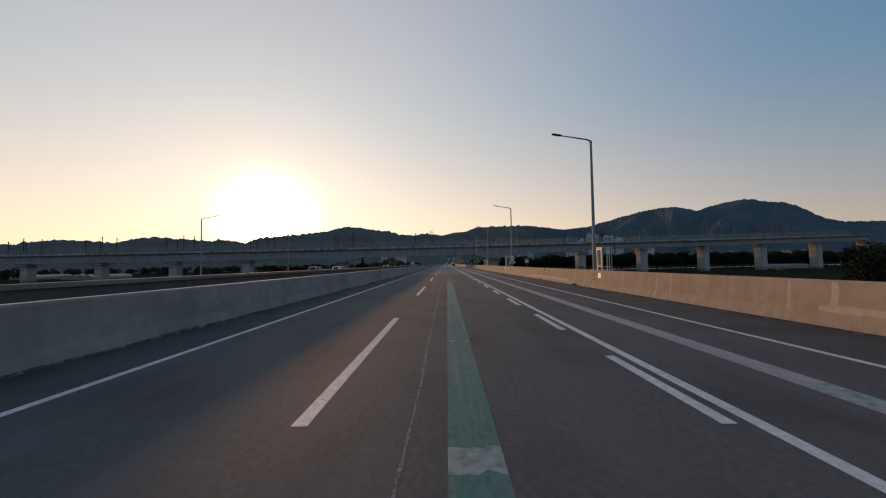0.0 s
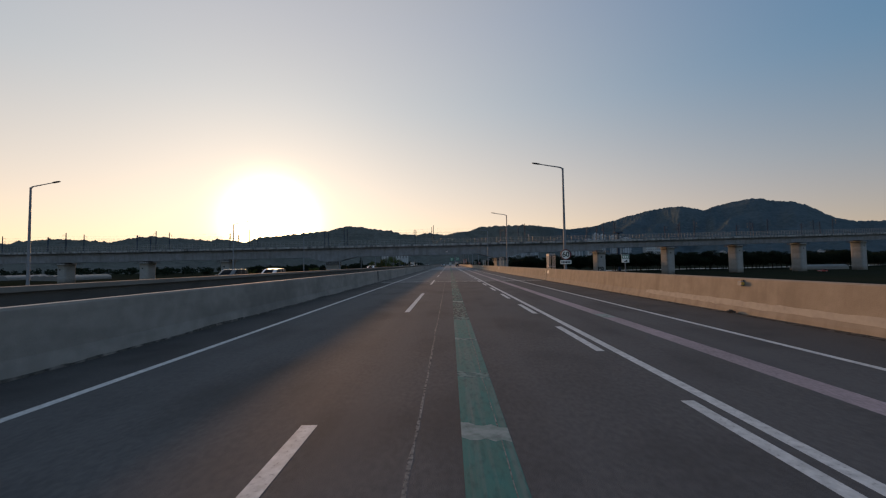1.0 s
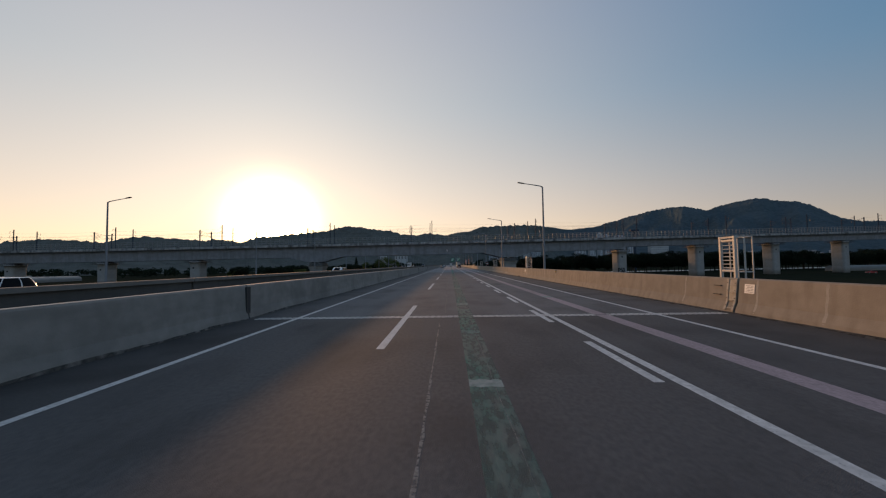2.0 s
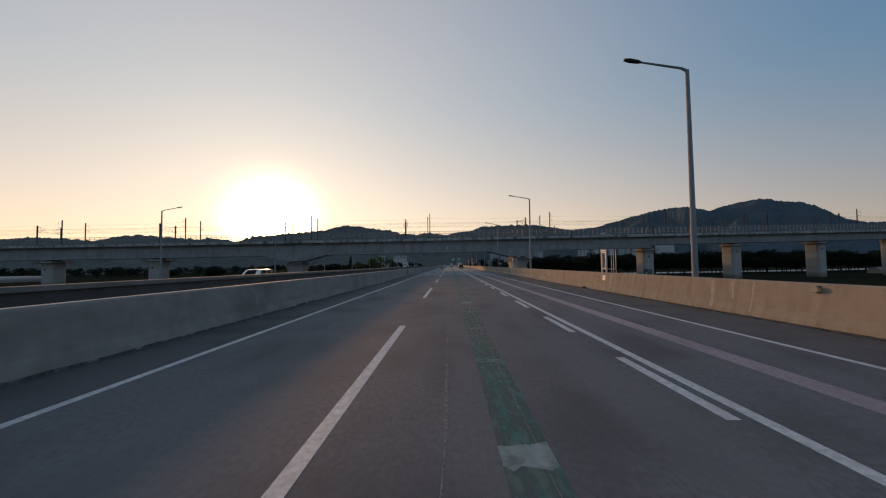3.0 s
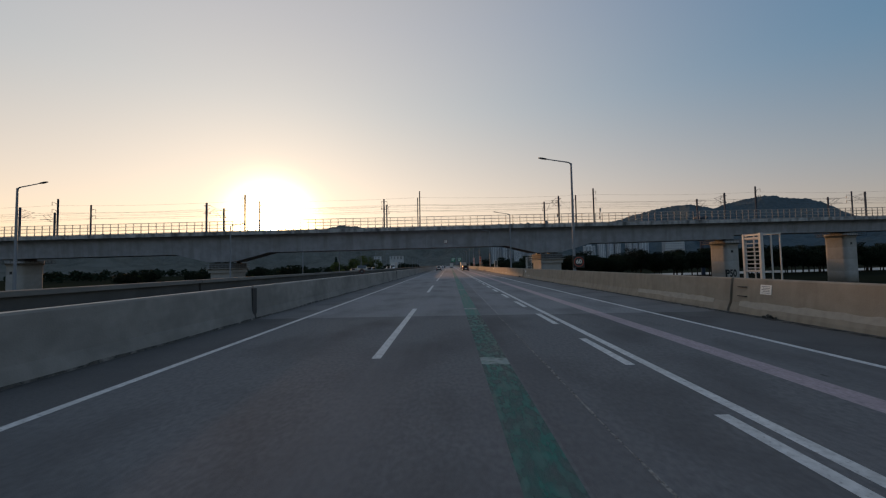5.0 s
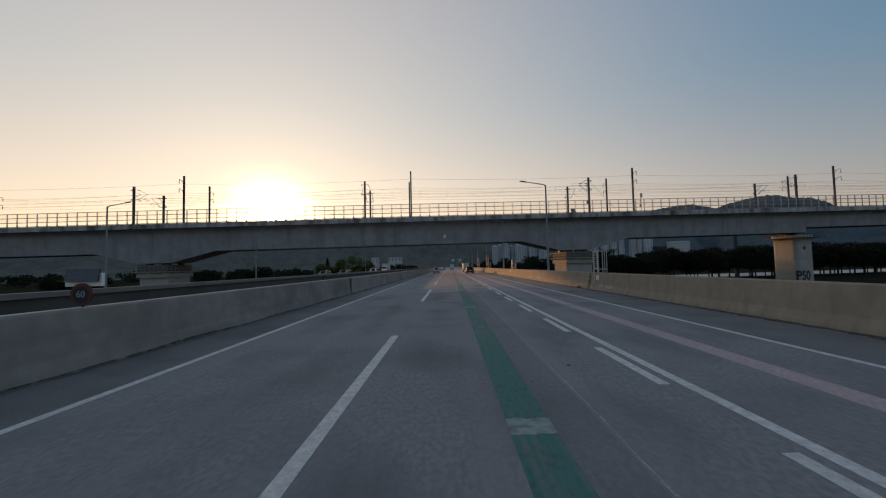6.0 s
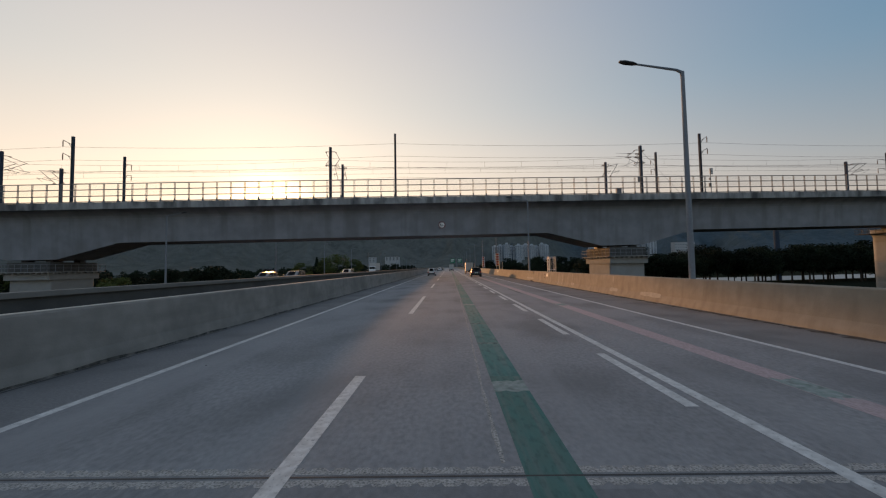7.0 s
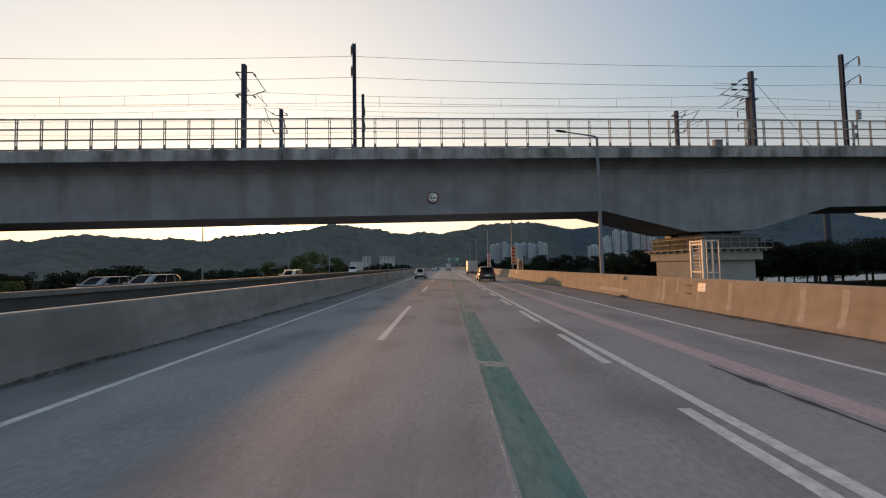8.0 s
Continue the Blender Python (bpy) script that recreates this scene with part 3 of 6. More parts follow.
fence = empty("bridge_fence", pose(0, 0, 0), "steel post and rail fence on the viaduct parapet", "fence")
bm = bmesh.new()
for s in (-0.08, 0.08):
    box(bm, s - 0.028, s + 0.028, -0.03, 0.03, 0.0, 2.78)
for z in (0.3, 0.9, 1.45, 1.9, 2.4, 2.72):
    box(bm, -0.05, 0.05, -0.02, 0.02, z, z + 0.05)
box(bm, -0.13, 0.13, -0.10, 0.10, 0.0, 0.05)
box(bm, -0.06, 0.06, 0.0, 0.10, 0.05, 0.45)
post = done(bm, "post", "fence_steel")
for k in range(-148, 150):
    twin("post", post, fence, seat(k * PANEL, -0.5))
pane_mesh = done(box(bmesh.new(), 0.09, PANEL - 0.09, -0.006, 0.006, 0.98, 2.68), "pane", "fence_pane")
for k in range(-110, 110):
    twin("pane", pane_mesh, fence, seat(k * PANEL, -0.5))
for z in (0.10, 0.92, 1.86, 2.74):
    pts = [across(x, -0.5, z) for x in range(-290, 297, 3)]
    bm = loft(bmesh.new(), [[p + Vector((0, o, h)) for o, h in ((-0.03, -0.06), (0.03, -0.06), (0.03, 0.06), (-0.03, 0.06))] for p in pts])
    part("rail", bm, "fence_steel", fence)


def rounded(w, d, r, z, n=4):
    ring = []
    for cx, cy, a0 in ((w - r, d - r, 0), (-w + r, d - r, 90), (-w + r, -d + r, 180), (w - r, -d + r, 270)):
        for i in range(n + 1):
            a = radians(a0 + 90 * i / n)
            ring.append((cx + r * math.cos(a), cy + r * math.sin(a), z))
    return ring


def railing(bm, w, d, z, high=1.1, r=0.03):
    for zz in (z + high * 0.5, z + high):
        pipe(bm, [(-w, -d, zz), (w, -d, zz), (w, d, zz), (-w, d, zz), (-w, -d, zz)], r)
    for i in range(9):
        for s in (-1, 1):
            rod(bm, (-w + 2 * w * i / 8, s * d, z), (-w + 2 * w * i / 8, s * d, z + high), r)
            rod(bm, (s * w, -d + 2 * d * i / 8, z), (s * w, -d + 2 * d * i / 8, z + high), r)
    return bm


def pier(x):
    top = deck_z(x) - depth(x)
    p = across(x + (0.55 if x == 29.0 else 0.0), 5.1)
    main = x in MAIN
    thing = empty("viaduct_pier", pose(p.x, p.y, 0, 0, 0, heading(x)),
                  "broad concrete pier with an access platform under the haunched span" if main else "tall rounded concrete pier under the railway viaduct",
                  "pier", "viaduct piers")
    base = GROUND - 0.3
    if main:
        part("shaft", loft(bmesh.new(), [rounded(3.0, 3.6, 0.25, base), rounded(3.0, 3.6, 0.25, top - 3.0)]), "pier_concrete", thing)
        part("cap", loft(bmesh.new(), [rounded(3.25, 4.2, 0.15, top - 2.998), rounded(3.25, 4.2, 0.15, top - 1.902)]), "pier_concrete", thing)
        bm = loft(bmesh.new(), [rounded(3.75, 4.95, 0.5, top - 1.9), rounded(3.75, 4.95, 0.5, top - 1.78)])
        for i in range(8):
            for q in (-1, 1):
                xx = -2.9 + 5.8 * i / 7
                box(bm, xx - 0.1, xx + 0.1, min(q * 4.21, q * 4.8), max(q * 4.21, q * 4.8), top - 2.12, top - 1.902)
                box(bm, min(q * 3.26, q * 3.65), max(q * 3.26, q * 3.65), xx * 1.3 - 0.1, xx * 1.3 + 0.1, top - 2.12, top - 1.902)
        part("platform", bm, "pier_concrete", thing, "cantilevered inspection platform")
        part("railing", railing(bmesh.new(), 3.65, 4.85, top - 1.78), "galvanised", thing, "thin steel railing")
        # the shade under the girder is put into this block's dark colour
        part("bearing_block", box(bmesh.new(), -3.1, 3.1, -3.9, 3.9, top - 1.776, top - 0.35, 0.05), "dark_concrete", thing)
        for sx in (-1.8, 1.8):
            for sy in (-2.2, 2.2):
                part("bearing", box(bmesh.new(), sx - 0.5, sx + 0.5, sy - 0.5, sy + 0.5, top - 0.349, top - 0.002), "dark_steel", thing)
    else:
        rings, z = [rounded(2.45, 3.05, 1.1, base, 7)], base + 3.8
        while z < top - 2.4:
            # formwork joints
            rings += [rounded(2.45, 3.05, 1.1, z, 7), rounded(2.445, 3.045, 1.095, z + 0.02, 7), rounded(2.445, 3.045, 1.095, z + 0.05, 7), rounded(2.45, 3.05, 1.1, z + 0.07, 7)]
            z += 3.8
        rings += [rounded(2.45, 3.05, 1.1, top - 1.9, 7), rounded(2.7, 3.25, 1.1, top - 1.4, 7), rounded(2.7, 3.25, 1.1, top - 0.5, 7)]
        part("shaft", loft(bmesh.new(), rings), "pier_concrete", thing, smooth=True)
        part("platform", box(bmesh.new(), -3.9, 3.9, -4.4, 4.4, top - 1.32, top - 1.22), "dark_steel", thing, "steel inspection platform")
        part("railing", railing(bmesh.new(), 3.85, 4.35, top - 1.22, 1.0), "dark_steel", thing, "thin steel railing")
        part("bearing", box(bmesh.new(), -1.2, 1.2, -2.0, 2.0, top - 0.499, top - 0.002), "dark_steel", thing)
        part("hatch", box(bmesh.new(), -0.72, 0.02, -3.08, -3.0, top - 4.15, top - 3.4, 0.02), "sign_black", thing, "small dark inspection plate")
    return thing


for x in PIERS:
    pier(x)


# ---- overhead line masts and wires ----
def tall_mast(x, o, out):
    thing = empty("feeder_mast", seat(x, o, 0), "tall dark steel railway mast with two feeder brackets", "mast", "railway masts")
    bm = box(bmesh.new(), -0.15, 0.15, -0.04, 0.04, -0.25, 10.0)
    box(bm, -0.15, -0.10, -0.15, 0.15, -0.25, 10.0)
    box(bm, 0.10, 0.15, -0.15, 0.15, -0.25, 10.0)
    part("column", bm, "mast_steel", thing)
    for z in (8.65, 6.75):
        bm = rod(bmesh.new(), (0, 0, z), (0, out * 1.5, z + 0.32), 0.045)
        rod(bm, (0, 0, z - 0.6), (0, out * 0.7, z + 0.13), 0.03)
        arm = part("bracket", bm, "mast_steel", thing)
        bm = rod(bmesh.new(), (0, out * 1.5, z + 0.32), (0, out * 1.5, z - 0.72), 0.03)
        for i in range(7):
            rod(bm, (0, out * 1.5, z + 0.12 - i * 0.10), (0, out * 1.5, z + 0.07 - i * 0.10), 0.08)
        part("insulator", bm, "insulator", arm, "ribbed brown insulator")
    return thing


def ocs_mast(x, o, inward):
    thing = empty("catenary_mast", seat(x, o, 0), "dark steel catenary mast with hinged cantilever arms", "mast", "railway masts")
    bm = box(bmesh.new(), -0.18, 0.18, -0.18, 0.18, -0.25, 8.0)
    box(bm, -0.27, 0.27, -0.27, 0.27, -0.25, 0.1)
    part("column", bm, "mast_steel", thing)
    for side in (-0.75, 0.75):
        bm = bmesh.new()
        for z in (7.3, 5.2):
            rod(bm, (0, 0, z), (side, 0, z), 0.05)
        rod(bm, (side, 0, 7.3), (side * 1.05, inward * 2.9, 6.9), 0.035)
        rod(bm, (side, 0, 5.2), (side * 1.05, inward * 2.6, 6.85), 0.04)
        rod(bm, (side, inward * 0.7, 5.65), (side * 1.05, inward * 3.2, 5.6), 0.03)
        rod(bm, (side, inward * 1.6, 6.2), (side, inward * 2.4, 5.62), 0.02)
        rod(bm, (side * 1.05, inward * 3.2, 5.6), (side * 1.05, inward * 2.2, 5.15), 0.02)
        arm = part("cantilever", bm, "mast_steel", thing)
        bm = bmesh.new()
        for z in (7.3, 5.25):
            for i in range(4):
                y = inward * (0.28 + 0.09 * i)
                rod(bm, (side, y, z), (side, y + inward * 0.04, z), 0.08)
        part("insulator", bm, "insulator", arm, "ribbed brown insulator")
    return thing


MASTS = [-254.0, -204.0, -154.5, -104.9, -55.2, -7.9, 42.0, 93.6, 143.5, 193.5, 243.5]
for x in MASTS:
    tall_mast(x, 0.0, -1)
    tall_mast(x - 0.6, 10.0, 1)
    ocs_mast(x - (9.85 if x == -7.9 else 10.3), 0.15, 1)
    ocs_mast(x - (10.0 if x == -7.9 else 11.0), 9.7, -1)


def wire(name, o, z, sag, nodes, label, r=0.016):
    data = bpy.data.curves.new(name, "CURVE")
    data.dimensions, data.bevel_depth, data.bevel_resolution = "3D", r, 0
    pts = []
    for a, b in zip(nodes, nodes[1:]):
        for i in range(8):
            k = i / 8
            p = across(a + (b - a) * k, o, z)
            p.z -= 4 * sag * k * (1 - k)
            pts.append(p)
    pts.append(across(nodes[-1], o, z))
    line = data.splines.new("POLY")
    line.points.add(len(pts) - 1)
    for q, p in zip(line.points, pts):
        q.co = (*p, 1)
    data.materials.append(M["wire"])
    return tagged(new(name, data), label, "wire", "overhead wires")


far_nodes = [x - 10.5 for x in MASTS]
for o, z in ((-1.5, 7.95), (-1.5, 6.05), (11.5, 7.95), (11.5, 6.05)):
    wire("feeder_wire", o, z, 0.45, MASTS, "thin dark feeder wire hung between the masts")
for o in (3.1, 6.8):
    wire("messenger_wire", o, 6.9, 0.55, far_nodes, "thin dark messenger wire over the track")
    wire("contact_wire", o, 5.5, 0.02, far_nodes, "thin dark contact wire over the track")
wire("return_wire", 0.3, 4.6, 0.25, MASTS, "thin dark return wire on the masts")


# ---- street lamps ----
def street_lamp(x, y, arm, z=-0.3, high=10.04):
    thing = empty("street_lamp", pose(x, y, 0), "tall tapered galvanised steel street lamp with one arm", "street lamp", "street lamps")
    bm = rod(bmesh.new(), (0, 0, z), (0, 0, high), 0.13, 0.075, 12)
    box(bm, -0.2, 0.2, -0.2, 0.2, z, z + 0.05)
    part("pole", bm, "galvanised", thing, smooth=False)
    bm = bmesh.new()
    pts = [(0, 0, high - 0.2), (arm * 0.05, 0, high - 0.02), (arm * 0.25, 0, high + 0.08), (arm * 2.05, 0, high + 0.39)]
    for a, b, r0, r1 in zip(pts, pts[1:], (0.075, 0.065, 0.055), (0.065, 0.055, 0.04)):
        rod(bm, a, b, r0, r1, 8)
    part("arm", bm, "galvanised", thing)
    bm = bmesh.new()
    s = arm
    rings = []
    for k, w, h in ((1.95, 0.05, 0.04), (2.1, 0.11, 0.06), (2.45, 0.13, 0.065), (2.68, 0.08, 0.04)):
        c = high + 0.37 + 0.17 * (k - 1.95)
        rings.append([(s * k, -w, c), (s * k, -w * 0.7, c + h), (s * k, w * 0.7, c + h), (s * k, w, c), (s * k, w * 0.8, c - h * 0.6), (s * k, -w * 0.8, c - h * 0.6)])
    part("lamp_head", loft(bm, rings), "dark_steel", thing, "flat dark lamp head")
    return thing


LAMPS = [-37.6, -6.3, 25.25, 56.55, 88.2, 119.55, 150.5, 181.45] + [212.5 + 31.27 * k for k in range(14)]
first = street_lamp(10.21, LAMPS[0], -1)
for y in LAMPS[1:]:
    copy_thing(first, pose(10.21, y, 0))
first = street_lamp(-37.76, 56.86, 1, high=9.24)
for k in list(range(-3, 0)) + list(range(1, 18)):
    copy_thing(first, pose(-37.76, 56.86 + 31.55 * k, 0))


# ---- vehicles ----
def section(y, w, z0, z1, top=0.90):
    """A rounded cross section of a car body at y."""
    d = z1 - z0
    side = [(0.92, 0.0), (0.975, 0.05), (0.99, 0.18), (1.0, 0.36), (1.0, 0.58), (0.985, 0.76), (top + 0.03, 0.90), (top - 0.06, 0.97), (top - 0.2, 1.0)]
    right = [(w * k, y, z0 + d * h) for k, h in side]
    return right + [(-x, y, z) for x, y, z in right[::-1]]


def slab(grid, away):
    """A thin curved plate from a grid of places and a way outwards."""
    bm = bmesh.new()
    skins = [[[bm.verts.new(p + away(p) * o) for p in row] for row in grid] for o in (0.006, -0.004)]
    n, m = len(grid), len(grid[0])
    for skin in skins:
        for i in range(n - 1):
            for j in range(m - 1):
                bm.faces.new((skin[i][j], skin[i][j + 1], skin[i + 1][j + 1], skin[i + 1][j]))
    rim = [(0, j) for j in range(m)] + [(i, m - 1) for i in range(1, n)] + [(n - 1, j) for j in range(m - 2, -1, -1)] + [(i, 0) for i in range(n - 2, 0, -1)]
    for (a, b), (c, d) in zip(rim, rim[1:] + rim[:1]):
        bm.faces.new((skins[0][a][b], skins[0][c][d], skins[1][c][d], skins[1][a][b]))
    return bm


def car(name, label, m, paint, long, wide, high, kind="hatch", group=""):
    """A car that faces +y, its ground point at the origin."""
    thing = empty(name, m, label, "car", group)
    h, w = long / 2, wide / 2
    belt = high * (0.60 if kind != "suv" else 0.62)
    rear = belt * 1.02
    bm = loft(bmesh.new(), [section(-h, w * 0.84, 0.40, rear * 0.84), section(-h + 0.06, w * 0.92, 0.30, rear * 0.94), section(-h + 0.20, w * 0.97, 0.25, rear), section(-h + 0.6, w, 0.22, rear * 1.01), section(-h + 1.3, w, 0.20, belt * 1.01),
                            section(0, w, 0.20, belt), section(h - 1.7, w, 0.20, belt * 0.98), section(h - 1.15, w, 0.22, belt * 0.92), section(h - 0.5, w * 0.97, 0.24, belt * 0.86), section(h - 0.18, w * 0.91, 0.28, belt * 0.78), section(h, w * 0.80, 0.36, belt * 0.62)])
    part("body", bm, paint, thing, smooth=True)
    back = -h + (0.10 if kind != "sedan" else 0.85)
    front = h - 1.15
    roof0, roof1 = back + (0.42 if kind != "sedan" else 0.85), front - 1.05
    tb, tt = w * 0.93, w * 0.73
    zb = belt - 0.03

    def place(k, fx, fy):
        """A place on the rounded cabin: k up from the belt, fx across and fy along, one of them at the edge."""
        rise = k if k < 0.9 else 0.9 + (k - 0.9) * 0.9
        y_back, y_front = back + (roof0 - back) * k ** 1.5, front + (roof1 - front) * k ** 0.9
        half, mid = (y_front - y_back) / 2, (y_front + y_back) / 2
        wide_now = tb + (tt - tb) * k ** 1.25
        tuck = 1.0 if k < 0.86 else 1.0 - 0.30 * ((k - 0.86) / 0.14) ** 2
        return Vector((wide_now * fx * tuck, mid + half * fy * (1 - (1 - tuck) * 0.8), zb + (high - zb) * math.sin(rise * math.pi / 2 * 0.92 + 0.0) / math.sin(math.pi / 2 * 0.91)))

    def edge(a):
        c, s = math.cos(a), math.sin(a)
        return math.copysign(abs(c) ** (1 / 3), c), math.copysign(abs(s) ** (1 / 3), s)

    levels = (0, 0.2, 0.4, 0.6, 0.75, 0.86, 0.92, 0.97, 1.0)
    rings = [[place(k, *edge(2 * math.pi * (i + 0.5) / 40)) for i in range(40)] for k in levels]
    part("cabin", loft(bmesh.new(), rings), paint, thing, smooth=True)

    def pane(name, axis, side, lo, hi, up=0.84):
        grid = []
        for i in range(5):
            k = 0.10 + (up - 0.10) * i / 4
            row = []
            for j in range(6):
                f = lo + (hi - lo) * j / 5
                other = (1 - min(1.0, abs(f) ** 6)) ** (1 / 6) * side
                row.append(place(k, f, other) if axis == "x" else place(k, other, f))
            grid.append(row)
        out = Vector((0, side, 0.25)).normalized() if axis == "x" else Vector((side, 0, 0.25)).normalized()
        return part(name, slab(grid, lambda p: out), "car_glass", thing, "dark tinted glass", smooth=False)

    pane("rear_window", "x", -1, -0.86, 0.86, 0.80)
    pane("windscreen", "x", 1, -0.90, 0.90)
    for s in (-1, 1):
        for l, r in ((-0.84, -0.46), (-0.42, 0.10), (0.14, 0.82)):
            pane("side_window", "y", s, l, r)
        part("mirror", box(bmesh.new(), min(s * w * 0.98, s * (w + 0.17)), max(s * w * 0.98, s * (w + 0.17)), front - 0.55, front - 0.38, belt - 0.02, belt + 0.13, 0.04), paint, thing)
        part("tail_lamp", box(bmesh.new(), min(s * w * 0.60, s * w * 0.95), max(s * w * 0.60, s * w * 0.95), -h - 0.005, -h + 0.22, belt * 0.70, belt * 0.90, 0.03), "tail_red", thing, "red tail lamp")
        part("headlight", box(bmesh.new(), min(s * w * 0.50, s * w * 0.90), max(s * w * 0.50, s * w * 0.90), h - 0.42, h - 0.06, belt * 0.60, belt * 0.74, 0.03), "lamp_clear", thing, "clear headlight")
    part("bumper", box(bmesh.new(), -w * 0.90, w * 0.90, -h - 0.06, -h + 0.14, 0.28, 0.54, 0.05), "rubber", thing, "dark plastic bumper")
    part("number_plate", box(bmesh.new(), -0.26, 0.26, -h - 0.03, -h + 0.05, 0.62, 0.74), "plate_white", thing, "plain white plate")
    wheels(thing, w, h - 0.85, -h + 0.80, 0.33 if kind != "suv" else 0.37)
    return thing


def wheels(thing, w, front, back, r, wide=0.2):
    for y in (front, back):
        for s in (-1, 1):
            x = s * (w - wide / 2 + 0.01)
            tyre = part("tyre", rod(bmesh.new(), (x - wide / 2, y, r), (x + wide / 2, y, r), r, r, 20), "rubber", thing)
            part("rim", rod(bmesh.new(), (x + s * (wide / 2 - 0.02), y, r), (x + s * (wide / 2 + 0.012), y, r), r * 0.62, r * 0.55, 14), "rim", tyre, "pale metal rim")


def box_truck(name, label, m, long=7.6, wide=2.3, high=3.3, cab_paint="paint_white"):
    thing = empty(name, m, label, "truck", "trucks")
    h, w = long / 2, wide / 2
    part("cargo_box", box(bmesh.new(), -w, w, -h, h - 1.95, 0.95, high, 0.04), "box_white", thing, "off-white cargo box")
    bm = bmesh.new()
    loft(bm, [[(-w * 0.92, h - 1.8, 0.5), (w * 0.92, h - 1.8, 0.5), (w * 0.9, h - 1.8, 2.45), (-w * 0.9, h - 1.8, 2.45)], [(-w * 0.92, h - 0.1, 0.5), (w * 0.92, h - 0.1, 0.5), (w * 0.86, h - 0.45, 2.4), (-w * 0.86, h - 0.45, 2.4)]])
    part("cab", bm, cab_paint, thing)
    part("windscreen", box(bmesh.new(), -w * 0.78, w * 0.78, h - 0.32, h - 0.22, 1.45, 2.2), "car_glass", thing, "dark windscreen")
    part("chassis", box(bmesh.new(), -0.45, 0.45, -h + 0.1, h - 0.4, 0.55, 0.948), "dark_steel", thing)
    part("bumper", box(bmesh.new(), -w * 0.95, w * 0.95, -h - 0.02, -h + 0.10, 0.45, 0.62), "dark_steel", thing)
    for s in (-1, 1):
        part("door_leaf", box(bmesh.new(), min(s * 0.02, s * (w - 0.05)), max(s * 0.02, s * (w - 0.05)), -h - 0.03, -h - 0.004, 1.05, high - 0.1), "box_white", thing, "off-white rear door")
        part("lock_rod", rod(bmesh.new(), (s * 0.35, -h - 0.05, 1.05), (s * 0.35, -h - 0.05, high - 0.1), 0.02), "galvanised", thing)
        part("tail_lamp", box(bmesh.new(), min(s * w * 0.6, s * w * 0.92), max(s * w * 0.6, s * w * 0.92), -h - 0.05, -h + 0.05, 0.66, 0.80), "tail_red", thing, "red tail lamp")
        part("mirror", box(bmesh.new(), min(s * w, s * (w + 0.2)), max(s * w, s * (w + 0.2)), h - 0.35, h - 0.25, 1.5, 2.0), "rubber", thing)
    wheels(thing, w, h - 1.1, -h + 1.6, 0.45, 0.26)
    return thing


car("hatchback", "small pale blue hatchback driving ahead beside the median", pose(-3.5, 243.9, 0), "paint_pale", 3.7, 1.66, 1.52, "hatch", "cars ahead")
car("suv", "dark blue sport utility car driving ahead", pose(4.85, 232.2, 0), "paint_dark", 4.4, 1.86, 1.66, "suv", "cars ahead")
box_truck("box_truck", "small white box truck driving ahead near the barrier", pose(5.15, 259, 0) @ Matrix.Scale(0.78, 4), high=3.5)
box_truck("box_truck", "small white box truck far ahead", pose(1.3, 323, 0) @ Matrix.Scale(0.78, 4), high=3.5)
car("sedan", "white car far ahead beside the median", pose(-3.9, 330, 0), "paint_white", 4.6, 1.8, 1.45, "sedan", "cars ahead")
car("sedan", "dark grey car far ahead beside the median", pose(-3.4, 352, 0), "paint_grey", 4.6, 1.8, 1.45, "sedan", "cars ahead")
car("estate_car", "silver grey car in the oncoming carriageway", pose(-21.6, 60.5, 0, 0, 0, 180), "paint_grey", 4.5, 1.82, 1.55, "suv", "oncoming cars")
car("hatchback", "white car in the oncoming carriageway", pose(-18.2, 61.9, 0, 0, 0, 180), "paint_white", 4.4, 1.8, 1.52, "hatch", "oncoming cars")
car("hatchback", "white car in the oncoming carriageway", pose(-16.7, 103.6, 0, 0, 0, 180), "paint_white", 4.5, 1.82, 1.58, "hatch", "oncoming cars")
car("suv", "silver car with dark windows in the oncoming carriageway", pose(-24.6, 215.2, 0, 0, 0, 180), "paint_silver", 4.6, 1.84, 1.50, "suv", "oncoming cars")
car("suv", "silver car with dark windows in the oncoming carriageway", pose(-20.3, 214.1, 0, 0, 0, 180), "paint_silver", 4.7, 1.86, 1.60, "suv", "oncoming cars")
car("hatchback", "white van in the oncoming carriageway", pose(-18.6, 233.5, 0, 0, 0, 180), "paint_white", 4.6, 1.85, 1.7, "suv", "oncoming cars")
car("hatchback", "small red car parked on the grass beside the railway viaduct", pose(218, 243, GROUND, 0, 0, 78), "paint_red", 4.2, 1.75, 1.5, "hatch", "parked cars")
box_truck("lorry", "white lorry in the oncoming carriageway", pose(-27.5, 303, 0, 0, 0, 180), 9.0, 2.4, 3.6)


